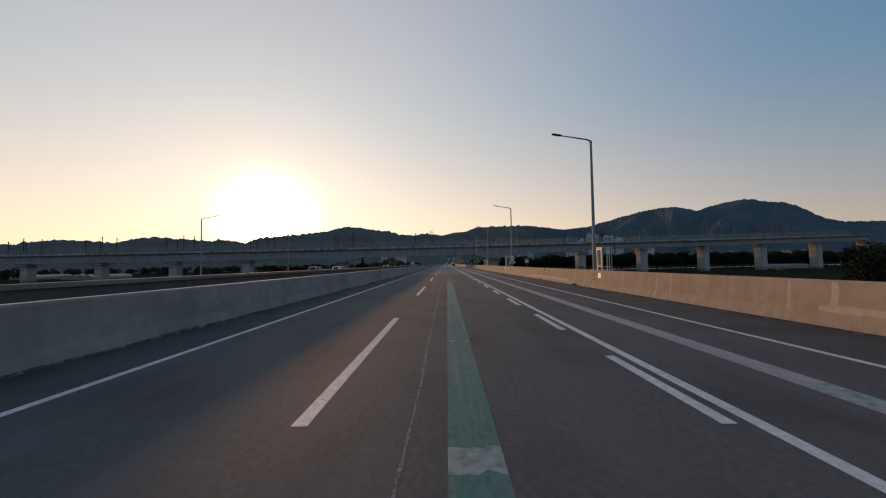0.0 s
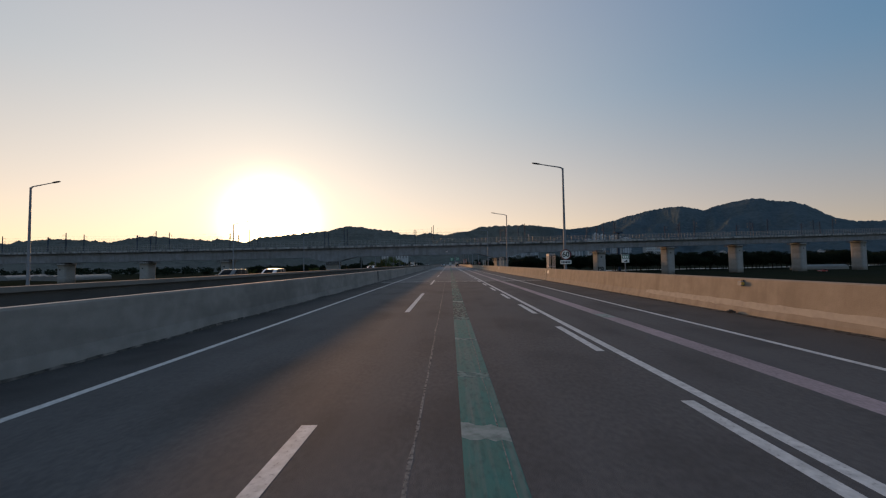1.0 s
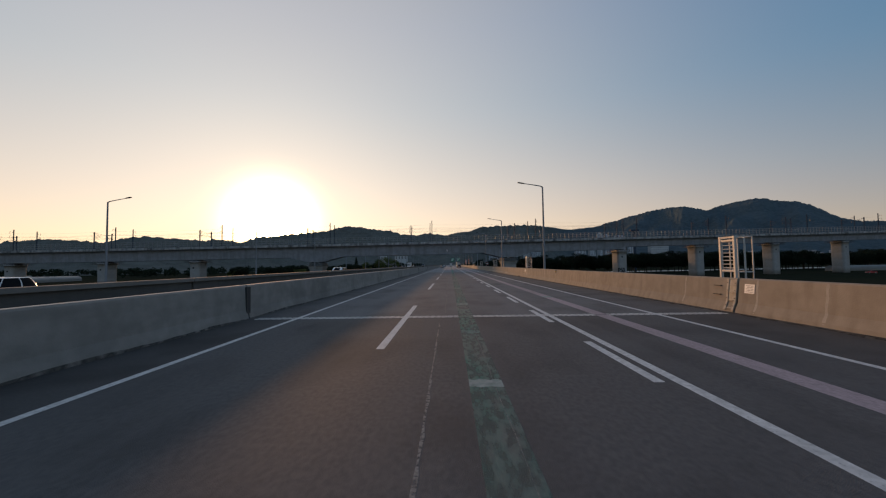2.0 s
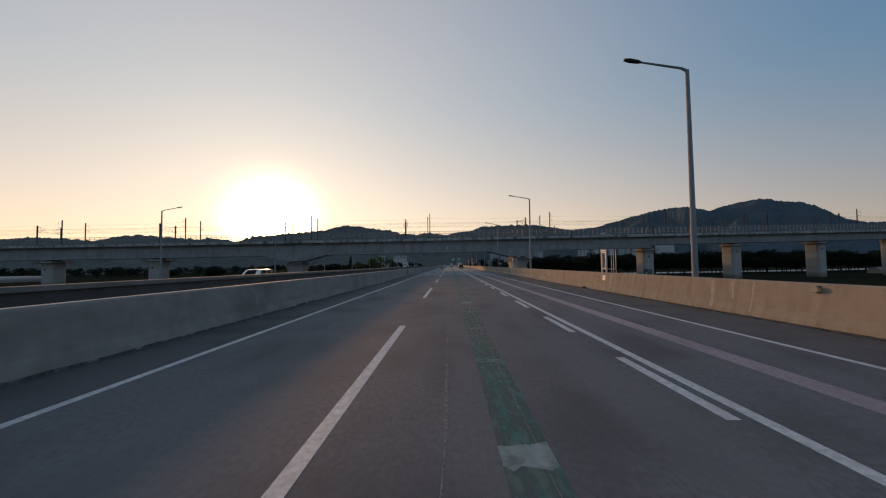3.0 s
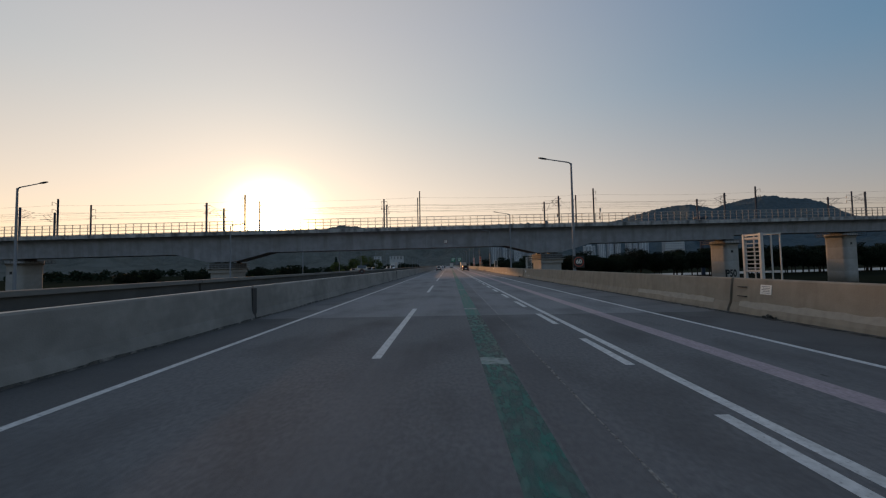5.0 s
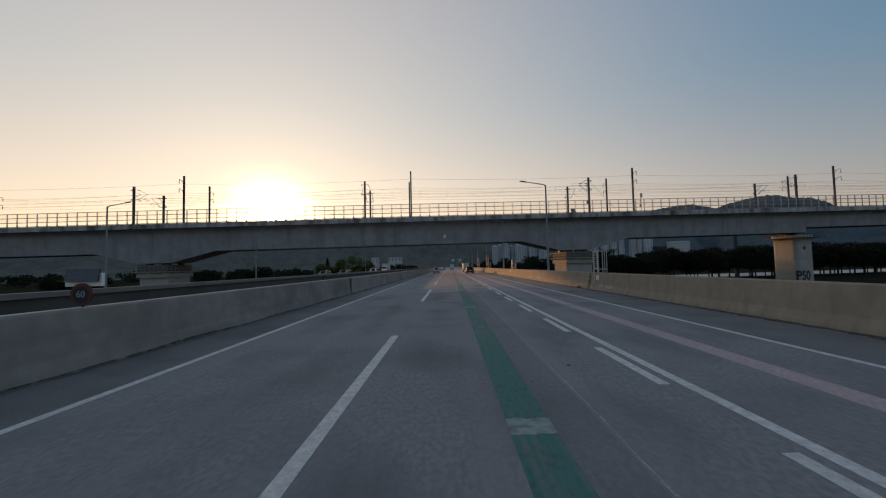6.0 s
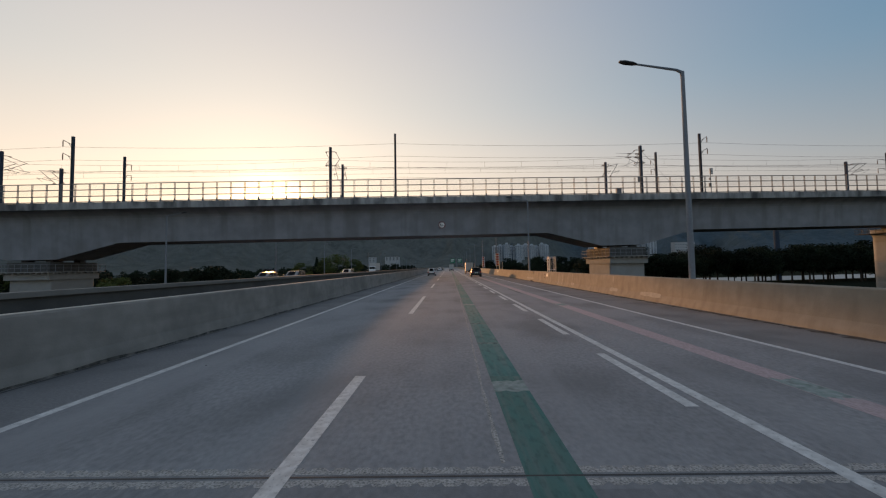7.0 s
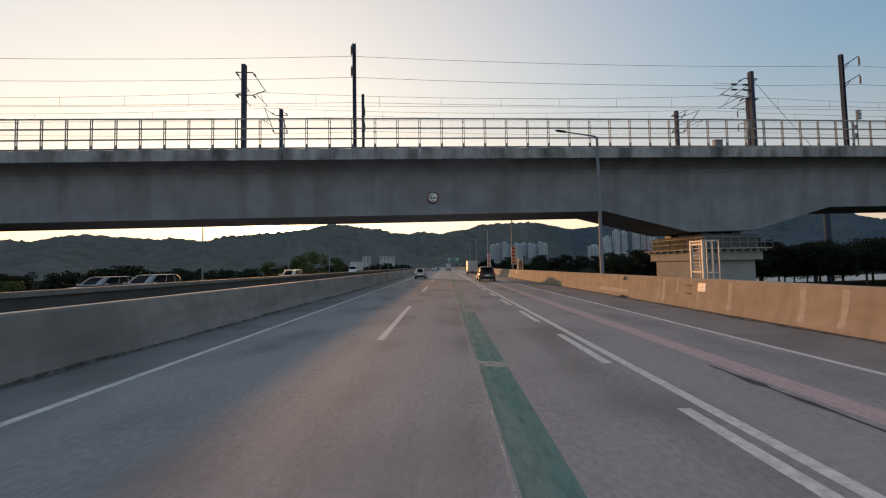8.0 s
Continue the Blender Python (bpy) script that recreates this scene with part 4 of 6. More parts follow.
# ---- trees ----
def tree_meshes(seed, high, spread, leaves, leaf, low=0.25, twigs=16):
    rng = random.Random(seed)
    bm = bmesh.new()
    rod(bm, (0, 0, -0.3), (0.05, 0.03, high * 0.45), high * 0.022, high * 0.013, 8)
    rod(bm, (0.05, 0.03, high * 0.45), (0, 0, high * 0.85), high * 0.013, high * 0.003, 6)
    clumps = []
    for i in range(twigs):
        a, k = rng.uniform(0, math.tau), rng.uniform(low, 0.92)
        reach = spread * (math.sin(math.pi * min(1, (k - low) / (1 - low) * 0.85 + 0.12)) ** 0.7) * rng.uniform(0.55, 1.0)
        tip = Vector((math.cos(a) * reach, math.sin(a) * reach, high * k))
        start = Vector((0, 0, high * max(0.15, k - 0.18)))
        rod(bm, start, tip, high * 0.007, high * 0.002, 5)
        clumps.append((tip, spread * rng.uniform(0.26, 0.46)))
    clumps.append((Vector((0, 0, high * 0.9)), spread * 0.35))
    wood = done(bm, "trunk", "bark")
    bm = bmesh.new()
    for tip, r in clumps:
        for _ in range(leaves):
            d = Vector((rng.gauss(0, 1), rng.gauss(0, 1), rng.gauss(0, 0.8))).normalized() * r * rng.uniform(0.35, 1.05)
            p = tip + d
            if p.z > high:
                p.z = high - rng.uniform(0, 0.4)
            u = Vector((rng.gauss(0, 1), rng.gauss(0, 1), rng.gauss(0, 0.6))).normalized()
            v = u.cross(Vector((rng.gauss(0, 1), rng.gauss(0, 1), rng.gauss(0, 1)))).normalized()
            s = leaf * rng.uniform(0.6, 1.3)
            vs = [bm.verts.new(p + u * s * a + v * s * b) for a, b in ((-1, 0), (0, -0.55), (1, 0), (0, 0.55))]
            bm.faces.new(vs)
    return wood, bm


def tree(name, label, meshes, m):
    thing = empty(name, m, label, "tree", "trees")
    for nm, mesh in zip(("trunk", "crown"), meshes):
        part(nm, mesh, None, thing)
    return thing


kinds = []
for i, (high, spread) in enumerate(((10.5, 4.2), (12.0, 4.6), (8.5, 4.0), (6.0, 3.6))):
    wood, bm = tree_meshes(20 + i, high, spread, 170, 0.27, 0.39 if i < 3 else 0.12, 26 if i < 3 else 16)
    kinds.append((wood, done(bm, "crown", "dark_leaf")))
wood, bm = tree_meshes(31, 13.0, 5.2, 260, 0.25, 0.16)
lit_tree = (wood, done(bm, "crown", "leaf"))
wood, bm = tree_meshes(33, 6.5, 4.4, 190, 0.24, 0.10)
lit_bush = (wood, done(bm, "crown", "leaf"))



def conifer(x, y, high):
    """A narrow conifer with drooping whorls of needled boughs."""
    rnd = random.Random(int(x))
    thing = empty("conifer", pose(x, y, GROUND), "dark narrow conifer beyond the oncoming carriageway", "tree", "trees")
    part("trunk", rod(bmesh.new(), (0, 0, -0.3), (0, 0, high), high * 0.02, 0.02, 8), "bark", thing)
    bm = bmesh.new()
    for i in range(26):
        z = high * (0.12 + 0.86 * i / 25)
        reach = high * 0.24 * (1 - i / 26) + 0.3
        for j in range(9):
            a = rnd.uniform(0, math.tau)
            for q in range(8):
                k = (q + rnd.uniform(0, 1)) / 8
                p = Vector((math.cos(a) * reach * k, math.sin(a) * reach * k, z - 0.25 * reach * k + rnd.uniform(-0.2, 0.2)))
                u = Vector((rnd.gauss(0, 1), rnd.gauss(0, 1), rnd.gauss(0, 0.5))).normalized() * rnd.uniform(0.25, 0.55)
                v = u.orthogonal() * 0.5
                bm.faces.new([bm.verts.new(p + o) for o in (-u, -v, u, v)])
    part("crown", bm, "dark_leaf", thing)


conifer(-101, 448, 17.0)
rng = random.Random(7)


def rows(count, x0, x1, y0, y1, choice, label, low=0.8, up=1.2):
    for i in range(count):
        x, y = rng.uniform(x0, x1), y0 + (y1 - y0) * (i + rng.uniform(0, 1)) / count
        k = rng.uniform(low, up)
        m = pose(x, y, GROUND, 0, 0, rng.uniform(0, 360)) @ Matrix.Diagonal((k * rng.uniform(0.9, 1.15), k, k, 1))
        tree("tree", label, choice[rng.randrange(len(choice))], m)


def belt(count, x0, x1, gap0, gap1, choice, label, low=0.85, up=1.2, z=GROUND, grow=0.0):
    """Trees in a belt behind the railway viaduct."""
    for i in range(count):
        x = x0 + (x1 - x0) * (i + rng.uniform(0, 1)) / count
        y = track_y(x) + rng.uniform(gap0, gap1)
        k = rng.uniform(low, up) + grow * ease(x, 70, 160)
        tree("tree", label, choice[rng.randrange(len(choice))], pose(x, y, z, 0, 0, rng.uniform(0, 360)) @ Matrix.Diagonal((k * rng.uniform(0.95, 1.25), k, k, 1)))


# a grassy river bank behind the viaduct, with a row of trees on it
BANK = -5.0
bm = bmesh.new()
loft(bm, [[(x, track_y(x) + g, z + (0.2 * noise.noise(Vector((x * 0.05, g * 0.1, 1.0))) if z > GROUND else -0.3)) for g, z in ((38, GROUND), (42, -5.4), (45, BANK - 0.2), (47, BANK), (61, BANK), (64, BANK - 0.2), (72, GROUND))] for x in range(38, 480, 4)], close=False)
tagged(part("bank", bm, "grass", smooth=True), "low dark grassy river bank beyond the viaduct", "bank", kind="structure")
belt(84, 44, 440, 47, 51, kinds[:3], "dark leafy tree in a row on the river bank", 0.80, 1.0, BANK, 0.16)
belt(84, 46, 450, 55, 60, kinds[:3], "dark leafy tree in a row on the river bank", 0.86, 1.06, BANK, 0.18)
belt(46, 36, 480, 240, 285, kinds[:3], "dark leafy tree in a belt beyond the river", 1.0, 1.5)
for x, y, k in ((69, 57, 0.8), (73, 63, 0.86), (78, 59, 0.92), (84, 66, 0.9), (75, 53, 0.74), (88, 60, 0.9)):
    tree("tree", "dark dense leafy tree beside the expressway", kinds[1], pose(x, y, GROUND, 0, 0, x * 7) @ Matrix.Diagonal((k * 1.15, k * 1.15, k, 1)))
rows(34, 45, 120, 360, 760, kinds[:3], "dark leafy tree in a belt beyond the expressway", 0.7, 1.0)
rows(22, 18, 60, 380, 800, kinds, "dark leafy tree beside the road ahead", 0.7, 1.05)
rows(30, -135, -56, 246, 330, [kinds[3], kinds[2], lit_bush], "low green tree beyond the oncoming carriageway", 0.7, 1.05)
rows(26, -160, -50, 330, 560, [kinds[2], kinds[3], kinds[0]], "green tree beyond the oncoming carriageway", 0.8, 1.15)
rows(26, -120, -43, 500, 680, kinds[:3], "dark leafy tree beyond the oncoming carriageway", 0.8, 1.0)
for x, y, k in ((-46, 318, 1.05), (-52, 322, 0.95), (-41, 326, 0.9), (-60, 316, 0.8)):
    tree("tree", "tall green tree with sunlight in its leaf colour beyond the oncoming carriageway", lit_tree, pose(x, y, GROUND, 0, 0, x * 9) @ Matrix.Diagonal((k, k, k, 1)))


def far_woods(seed, count, az0, az1, r0, r1, label, gap=0.0):
    """A far belt of small trees, one object."""
    rnd = random.Random(seed)
    bm = bmesh.new()
    for _ in range(count):
        az, r = rnd.uniform(az0, az1), rnd.uniform(r0, r1)
        x, y = r * math.sin(radians(az)), 150 + r * math.cos(radians(az))
        if -42 - gap < x < 14 + gap:
            continue
        high, wide = rnd.uniform(5.5, 10.0), rnd.uniform(3.0, 5.5)
        for _ in range(90):
            d = Vector((rnd.gauss(0, 1), rnd.gauss(0, 1), rnd.gauss(0, 1))).normalized() * rnd.uniform(0.5, 1.05)
            p = Vector((x + d.x * wide, y + d.y * wide, GROUND + high * (0.55 + 0.45 * d.z)))
            u = Vector((rnd.gauss(0, 1), rnd.gauss(0, 1), rnd.gauss(0, 1))).normalized()
            v = u.orthogonal().normalized()
            s = rnd.uniform(0.5, 1.2)
            bm.faces.new([bm.verts.new(p + u * s * a + v * s * b) for a, b in ((-1, 0), (0, -0.7), (1, 0), (0, 0.7))])
    return tagged(part("far_woods", bm, "dark_leaf"), label, "woods", kind="stuff")


far_woods(41, 330, -75, -4, 330, 800, "far dark green belt of small trees", 14)
far_woods(42, 330, 3, 75, 480, 860, "far dark green belt of small trees", 8)
far_woods(43, 160, -14, 12, 650, 980, "dark trees far beside the road", 6)

bm = loft(bmesh.new(), [[(x, track_y(x) + g, z) for g, z in ((80, GROUND - 0.3), (80, GROUND + 0.02), (116, GROUND + 0.02), (116, GROUND - 0.3))] for x in range(110, 461, 10)])
river = part("water", bm, "water")
tagged(river, "narrow pale river that mirrors the sky", "water", kind="structure")


# ---- buildings ----
def apartment(x, y, wide, deep, high, yaw=0.0, bays=4):
    """A tower block with recessed window bands and storey lines."""
    thing = empty("apartment_tower", pose(x, y, GROUND, 0, 0, yaw), "tall pale apartment tower with rows of dark windows", "building", "apartment towers")
    part("wall", box(bmesh.new(), -wide / 2, wide / 2, -deep / 2, deep / 2, -0.5, high), "apartment_wall", thing)
    part("roof", box(bmesh.new(), -wide * 0.2, wide * 0.2, -deep * 0.3, deep * 0.3, high, high + 3.5), "apartment_wall", thing)
    floors = int(high / 2.9)
    w = wide / bays * 0.62
    pane_mesh = done(box(bmesh.new(), -w / 2, w / 2, -0.12, 0.0, 0.9, 2.3), "window", "window_dark")
    side_mesh = done(box(bmesh.new(), -0.12, 0.0, -deep * 0.12, deep * 0.12, 0.9, 2.3), "window", "window_dark")
    for f in range(1, floors):
        for b in range(bays):
            twin("window", pane_mesh, thing, pose(-wide / 2 + wide * (b + 0.5) / bays, -deep / 2 - 0.01, f * 2.9))
        twin("window", side_mesh, thing, pose(-wide / 2 - 0.01, 0, f * 2.9))
    return thing


AWAY = 1088
for i in range(5):
    apartment(0.130 * AWAY + 17.5 * i, 188 + AWAY + (i % 2) * 14, 17, 13, 66 + (i % 3) * 3.5, 0, 3)
for i in range(6):
    apartment(0.2045 * AWAY + 15.5 * i, 188 + AWAY + 10 + (i % 2) * 12, 15, 13, 66 + ((i * 2) % 3) * 3, 0, 3)
for t0, t1, top in ((0.388, 0.421, 0.0475), (0.431, 0.449, 0.070), (0.4574, 0.472, 0.0875), (0.476, 0.4927, 0.083), (0.511, 0.526, 0.0803), (0.5275, 0.5415, 0.078), (0.5445, 0.572, 0.072)):
    d = 980
    apartment((t0 + t1) / 2 * d, 188 + d, (t1 - t0) * d * 0.9, 14, top * d + 1.8 - GROUND, 0, 3)


def plain_building(x, y, wide, deep, high, name="building", label="low white building with a flat roof", z=GROUND, storeys=2):
    thing = empty(name, pose(x, y, z), label, "building", "buildings")
    part("wall", box(bmesh.new(), -wide / 2, wide / 2, -deep / 2, deep / 2, -1.5 if z == GROUND else -15, high), "white_wall", thing)
    part("roof", box(bmesh.new(), -wide / 2 - 0.3, wide / 2 + 0.3, -deep / 2 - 0.3, deep / 2 + 0.3, high, high + 0.5), "roof_grey", thing)
    for f in range(storeys):
        z0 = 1.2 + f * (high - 1.5) / storeys
        for b in range(max(2, int(wide / 6))):
            n = max(2, int(wide / 6))
            xx = -wide / 2 + wide * (b + 0.5) / n
            part("window", box(bmesh.new(), xx - 1.4, xx + 1.4, -deep / 2 - 0.08, -deep / 2 - 0.004, z0, z0 + 1.3), "window_dark", thing)
    return thing


plain_building(-109, 888, 27, 16, 7.5, z=GROUND + 21, storeys=3)
plain_building(-0.212 * 720, 908, 14, 12, 11, z=GROUND + 18, storeys=3)
plain_building(599.7, 1114.8, 50.7, 16, 59.8, label="pale eight-storey block beyond the trees", storeys=9)
plain_building(-783, 898, 27, 18, 19, label="white block far behind the bushes", storeys=4)
plain_building(-752, 898, 34, 16, 9, label="low white hall far behind the bushes", storeys=2)


def greenhouse(x, y, long, yaw):
    """A film greenhouse: a low round vault on a light frame."""
    thing = empty("greenhouse", pose(x, y, GROUND, 0, 0, yaw), "long low greenhouse covered with pale film", "greenhouse", "greenhouses")
    arch = [(3.4 * math.cos(math.pi * i / 12), 1.2 + 2.2 * math.sin(math.pi * i / 12)) for i in range(13)]
    part("cover", prism(bmesh.new(), [(3.4, -0.2)] + arch + [(-3.4, -0.2)], 0, long), "film_white", thing)
    for k in range(int(long / 6) + 1):
        bm = pipe(bmesh.new(), [(px * 1.012, 6.0 * k, pz * 1.012) for px, pz in arch], 0.04, 5)
        part("hoop", bm, "galvanised", thing)


greenhouse(246, 291, 36, -88)
for k in range(4):
    greenhouse(-262 - 8.4 * k, 268 + 3 * k, 42, 8)
    greenhouse(-330 - 8.4 * k, 292 + 3 * k, 48, 8)


def house(x, y, z, w, d, h, yaw):
    thing = empty("house", pose(x, y, z, 0, 0, yaw), "small pale house on the far slope", "house", "houses on the slope")
    part("wall", box(bmesh.new(), -w / 2, w / 2, -d / 2, d / 2, -3, h), "house_wall", thing)
    bm = bmesh.new()
    loft(bm, [[(-w / 2 - 0.4, y2, h), (w / 2 + 0.4, y2, h), (0, y2, h + w * 0.28)] for y2 in (-d / 2 - 0.4, d / 2 + 0.4)])
    part("roof", bm, "roof_grey", thing)
    for s in (-0.25, 0.25):
        part("window", box(bmesh.new(), s * w - 0.6, s * w + 0.6, -d / 2 - 0.06, -d / 2 - 0.004, 1.0, 2.4), "window_dark", thing)


rnd = random.Random(12)
for i in range(130):
    az = rnd.uniform(31.5, 50)
    r = rnd.uniform(1090, 1290)
    house(r * math.sin(radians(az)), r * math.cos(radians(az)), hill_height(az, r) + 1, rnd.uniform(5, 9), rnd.uniform(5, 8), rnd.uniform(2.4, 4.2), rnd.uniform(-30, 30))


def radio_mast(az, r, high):
    x, y = r * math.sin(radians(az)), r * math.cos(radians(az))
    thing = empty("radio_mast", pose(x, y, hill_height(az, r) - 3), "thin steel mast standing on the wooded ridge", "mast", "ridge masts")
    part("pole", rod(bmesh.new(), (0, 0, 0), (0, 0, high), 0.9, 0.45, 8), "mast_steel", thing)
    for k in range(3):
        part("arm", rod(bmesh.new(), (-3.2, 0, high - 4 - 6 * k), (3.2, 0, high - 4 - 6 * k), 0.3, 0.3, 6), "mast_steel", thing)


radio_mast(-39.5, 1890, 52)
radio_mast(-42.4, 1900, 24)
radio_mast(-14.2, 1890, 16)


# ---- writing and signs ----
def letters(name, body, size, mat, parent, m, label=""):
    data = bpy.data.curves.new(name, "FONT")
    data.body, data.size, data.align_x, data.align_y, data.extrude = body, size, "CENTER", "CENTER", 0.003
    data.offset = size * (0.045 if body == "P50" else 0.02)
    temp = new(name, data)
    bpy.context.view_layer.update()
    mesh = bpy.data.meshes.new_from_object(temp.evaluated_get(bpy.context.evaluated_depsgraph_get()))
    bpy.data.objects.remove(temp)
    mesh.materials.clear()
    mesh.materials.append(M[mat])
    ob = new(name, mesh)
    ob.parent, ob.matrix_basis = parent, m
    return tagged(ob, label)


def disc(bm, r, y0, y1, sides=40, z=0.0):
    return rod(bm, (0, y1, z), (0, y0, z), r, r, sides)


def ring(bm, r0, r1, y0, y1, sides=40):
    for k in range(sides):
        a, b = math.tau * k / sides, math.tau * (k + 1) / sides
        loft(bm, [[(r * math.cos(t), y, r * math.sin(t)) for r, y in ((r0, y0), (r1, y0), (r1, y1), (r0, y1))] for t in (a, b)])
    return bm


def round_sign(name, x, y, z, r, label):
    thing = empty(name, pose(x, y, z), label, "road sign", "road signs")
    part("plate", disc(bmesh.new(), r, -0.012, 0.012), "sign_white", thing)
    part("rim", ring(bmesh.new(), r * 0.80, r, -0.018, -0.0125), "sign_red", thing, "red painted rim")
    return thing


limit = round_sign("speed_limit_sign", 10.2, 56.55 - 0.22, 2.42, 0.46, "round white speed limit sign with a red rim reading 60")
letters("numeral", "60", 0.62, "sign_black", limit, pose(0, -0.018, 0.0, 90, 0, 0))
part("back_bracket", box(bmesh.new(), -0.05, 0.05, 0.013, 0.16, -0.3, 0.3), "galvanised", limit)
plate = empty("distance_plate", pose(10.2, 56.55 - 0.22, 1.77), "white plate with a row of dark writing below the speed sign", "road sign", "road signs")
part("plate", box(bmesh.new(), -0.47, 0.47, -0.012, 0.012, -0.16, 0.16, 0.006), "sign_white", plate)
part("back_bracket", box(bmesh.new(), -0.05, 0.05, 0.013, 0.16, -0.1, 0.1), "galvanised", plate)
for i in range(6):
    part("bar", box(bmesh.new(), -0.40 + 0.135 * i, -0.30 + 0.135 * i, -0.016, -0.0125, -0.08, 0.08), "sign_black", plate)

board = empty("kilometre_board", pose(9.97, 45.1, 1.162), "small dark green and white distance board on a short post", "road sign", "road signs")
part("post", rod(bmesh.new(), (0, 0.03, 0), (0, 0.03, 0.9), 0.024, 0.024, 8), "galvanised", board)
part("foot_plate", box(bmesh.new(), -0.07, 0.07, -0.05, 0.09, 0, 0.012), "galvanised", board)
part("plate", box(bmesh.new(), -0.21, 0.21, -0.012, 0.005, 0.54, 0.98, 0.006), "sign_white", board)
field = part("field", box(bmesh.new(), -0.19, 0.19, -0.017, -0.0125, 0.76, 0.96), "sign_green", board, "dark green field")
for i in range(3):
    part("bar", box(bmesh.new(), -0.15 + 0.11 * i, -0.07 + 0.11 * i, -0.021, -0.0175, 0.80, 0.92), "sign_white", field)
bm = loft(bmesh.new(), [[(-0.11, y, 0.58), (0.11, y, 0.58), (0.11, y, 0.71)] for y in (-0.017, -0.0125)])
part("arrow", bm, "sign_black", board)

led = empty("matrix_speed_sign", pose(10.47, 150.28, 1.86), "dark square light-dot sign showing 60 in red", "road sign", "road signs")
part("case", box(bmesh.new(), -0.45, 0.45, -0.08, 0.08, -0.48, 0.48, 0.015), "sign_black", led)
part("back_bracket", box(bmesh.new(), -0.28, -0.18, 0.081, 0.16, -0.3, 0.3), "galvanised", led)
part("rim", ring(bmesh.new(), 0.345, 0.385, -0.088, -0.081), "led_red", led, "ring of red dots")
letters("numeral", "60", 0.46, "lamp_clear", led, pose(0, -0.086, 0.0, 90, 0, 0))

face = across(-0.9, 1.42, 0)
low_sign = empty("height_limit_sign", pose(-0.9, face.y - 0.06, 8.43, 0, 0, 4.8), "round white height limit sign with a red rim reading 6.0m", "road sign", "road signs")
part("plate", disc(bmesh.new(), 0.55, -0.012, 0.05), "sign_white", low_sign)
part("rim", ring(bmesh.new(), 0.43, 0.55, -0.018, -0.0125), "sign_red", low_sign, "red painted rim")
letters("numeral", "6", 0.66, "sign_black", low_sign, pose(-0.21, -0.018, 0.02, 90, 0, 0))
letters("numeral", ".0m", 0.36, "sign_black", low_sign, pose(0.17, -0.018, -0.06, 90, 0, 0))
for s in (-1, 1):
    bm = bmesh.new()
    loft(bm, [[(-0.11, y, s * 0.26), (0.11, y, s * 0.26), (0, y, s * 0.40)] for y in (-0.018, -0.0125)])
    part("arrow", bm, "sign_black", low_sign)

p50 = across(87.1, 5.1)
for ob in [o for o in scene.objects if o.name.startswith("viaduct_pier") and o.parent is None and abs(o.location.x - p50.x) < 0.5]:
    number = letters("pier_number", "P50", 3.0, "sign_black", ob, pose(0, 0, -2.45, 90, 0, 0), "black painted letters")
    xs = [v.co.x for v in number.data.vertices]
    bm = bmesh.new()
    bm.from_mesh(number.data)
    for i in range(1, 40):
        bmesh.ops.bisect_plane(bm, geom=bm.verts[:] + bm.edges[:] + bm.faces[:], plane_co=(min(xs) + (max(xs) - min(xs)) * i / 40, 0, 0), plane_no=(1, 0, 0))
    bm.to_mesh(number.data)
    bm.free()
    for v in number.data.vertices:
        # painted over the flat front and bent round the pier's rounded corner
        u = -0.85 + 3.5 * ((v.co.x - min(xs)) / (max(xs) - min(xs)) - 0.5)
        turn_by = max(0.0, abs(u) - 1.35) / 1.1
        v.co.x = math.copysign(min(abs(u), 1.35) + 1.1 * math.sin(turn_by), u)
        v.co.z += 1.95 + 1.1 * math.cos(turn_by) + 0.008

# a lamp sign with a small solar panel on the median barrier
flasher = empty("solar_speed_sign", pose(-7.2, 150.2, 1.16) @ Matrix.Scale(0.72, 4), "round speed limit lamp sign under a small solar panel", "road sign", "road signs")
part("post", rod(bmesh.new(), (0, 0, 0), (0, 0, 0.62), 0.03), "dark_steel", flasher)
part("lamp_case", disc(bmesh.new(), 0.30, -0.07, -0.032, 28, 0.35), "dull_red", flasher, "dull dark red ring")
part("face", disc(bmesh.new(), 0.225, -0.076, -0.0705, 28, 0.35), "rubber", flasher, "dark lamp face")
letters("digits", "60", 0.24, "galvanised", flasher, pose(0, -0.078, 0.35, 90, 0, 0), "unlit grey digits")
bm = box(bmesh.new(), -0.54, 0.50, 0.02, 0.10, 0.56, 0.92, 0.02)
part("case", bm, "sign_white", flasher, "white equipment case")
bm = box(bmesh.new(), -0.46, 0.46, -0.02, 0.02, -0.18, 0.18, 0.005)
bmesh.ops.transform(bm, matrix=pose(0, -0.04, 0.86, -12, 0, 0), verts=bm.verts[:])
panel_ob = part("solar_panel", bm, "solar_blue", flasher, "dark blue solar panel")
bm = bmesh.new()
for i in range(9):
    box(bm, -0.44 + 0.11 * i - 0.003, -0.44 + 0.11 * i + 0.003, -0.025, -0.0205, -0.17, 0.17)
for i in range(4):
    box(bm, -0.45, 0.45, -0.0255, -0.0207, -0.165 + 0.11 * i - 0.003, -0.165 + 0.11 * i + 0.003)
bmesh.ops.transform(bm, matrix=pose(0, -0.04, 0.86, -12, 0, 0), verts=bm.verts[:])
part("grid", bm, "roof_grey", panel_ob)


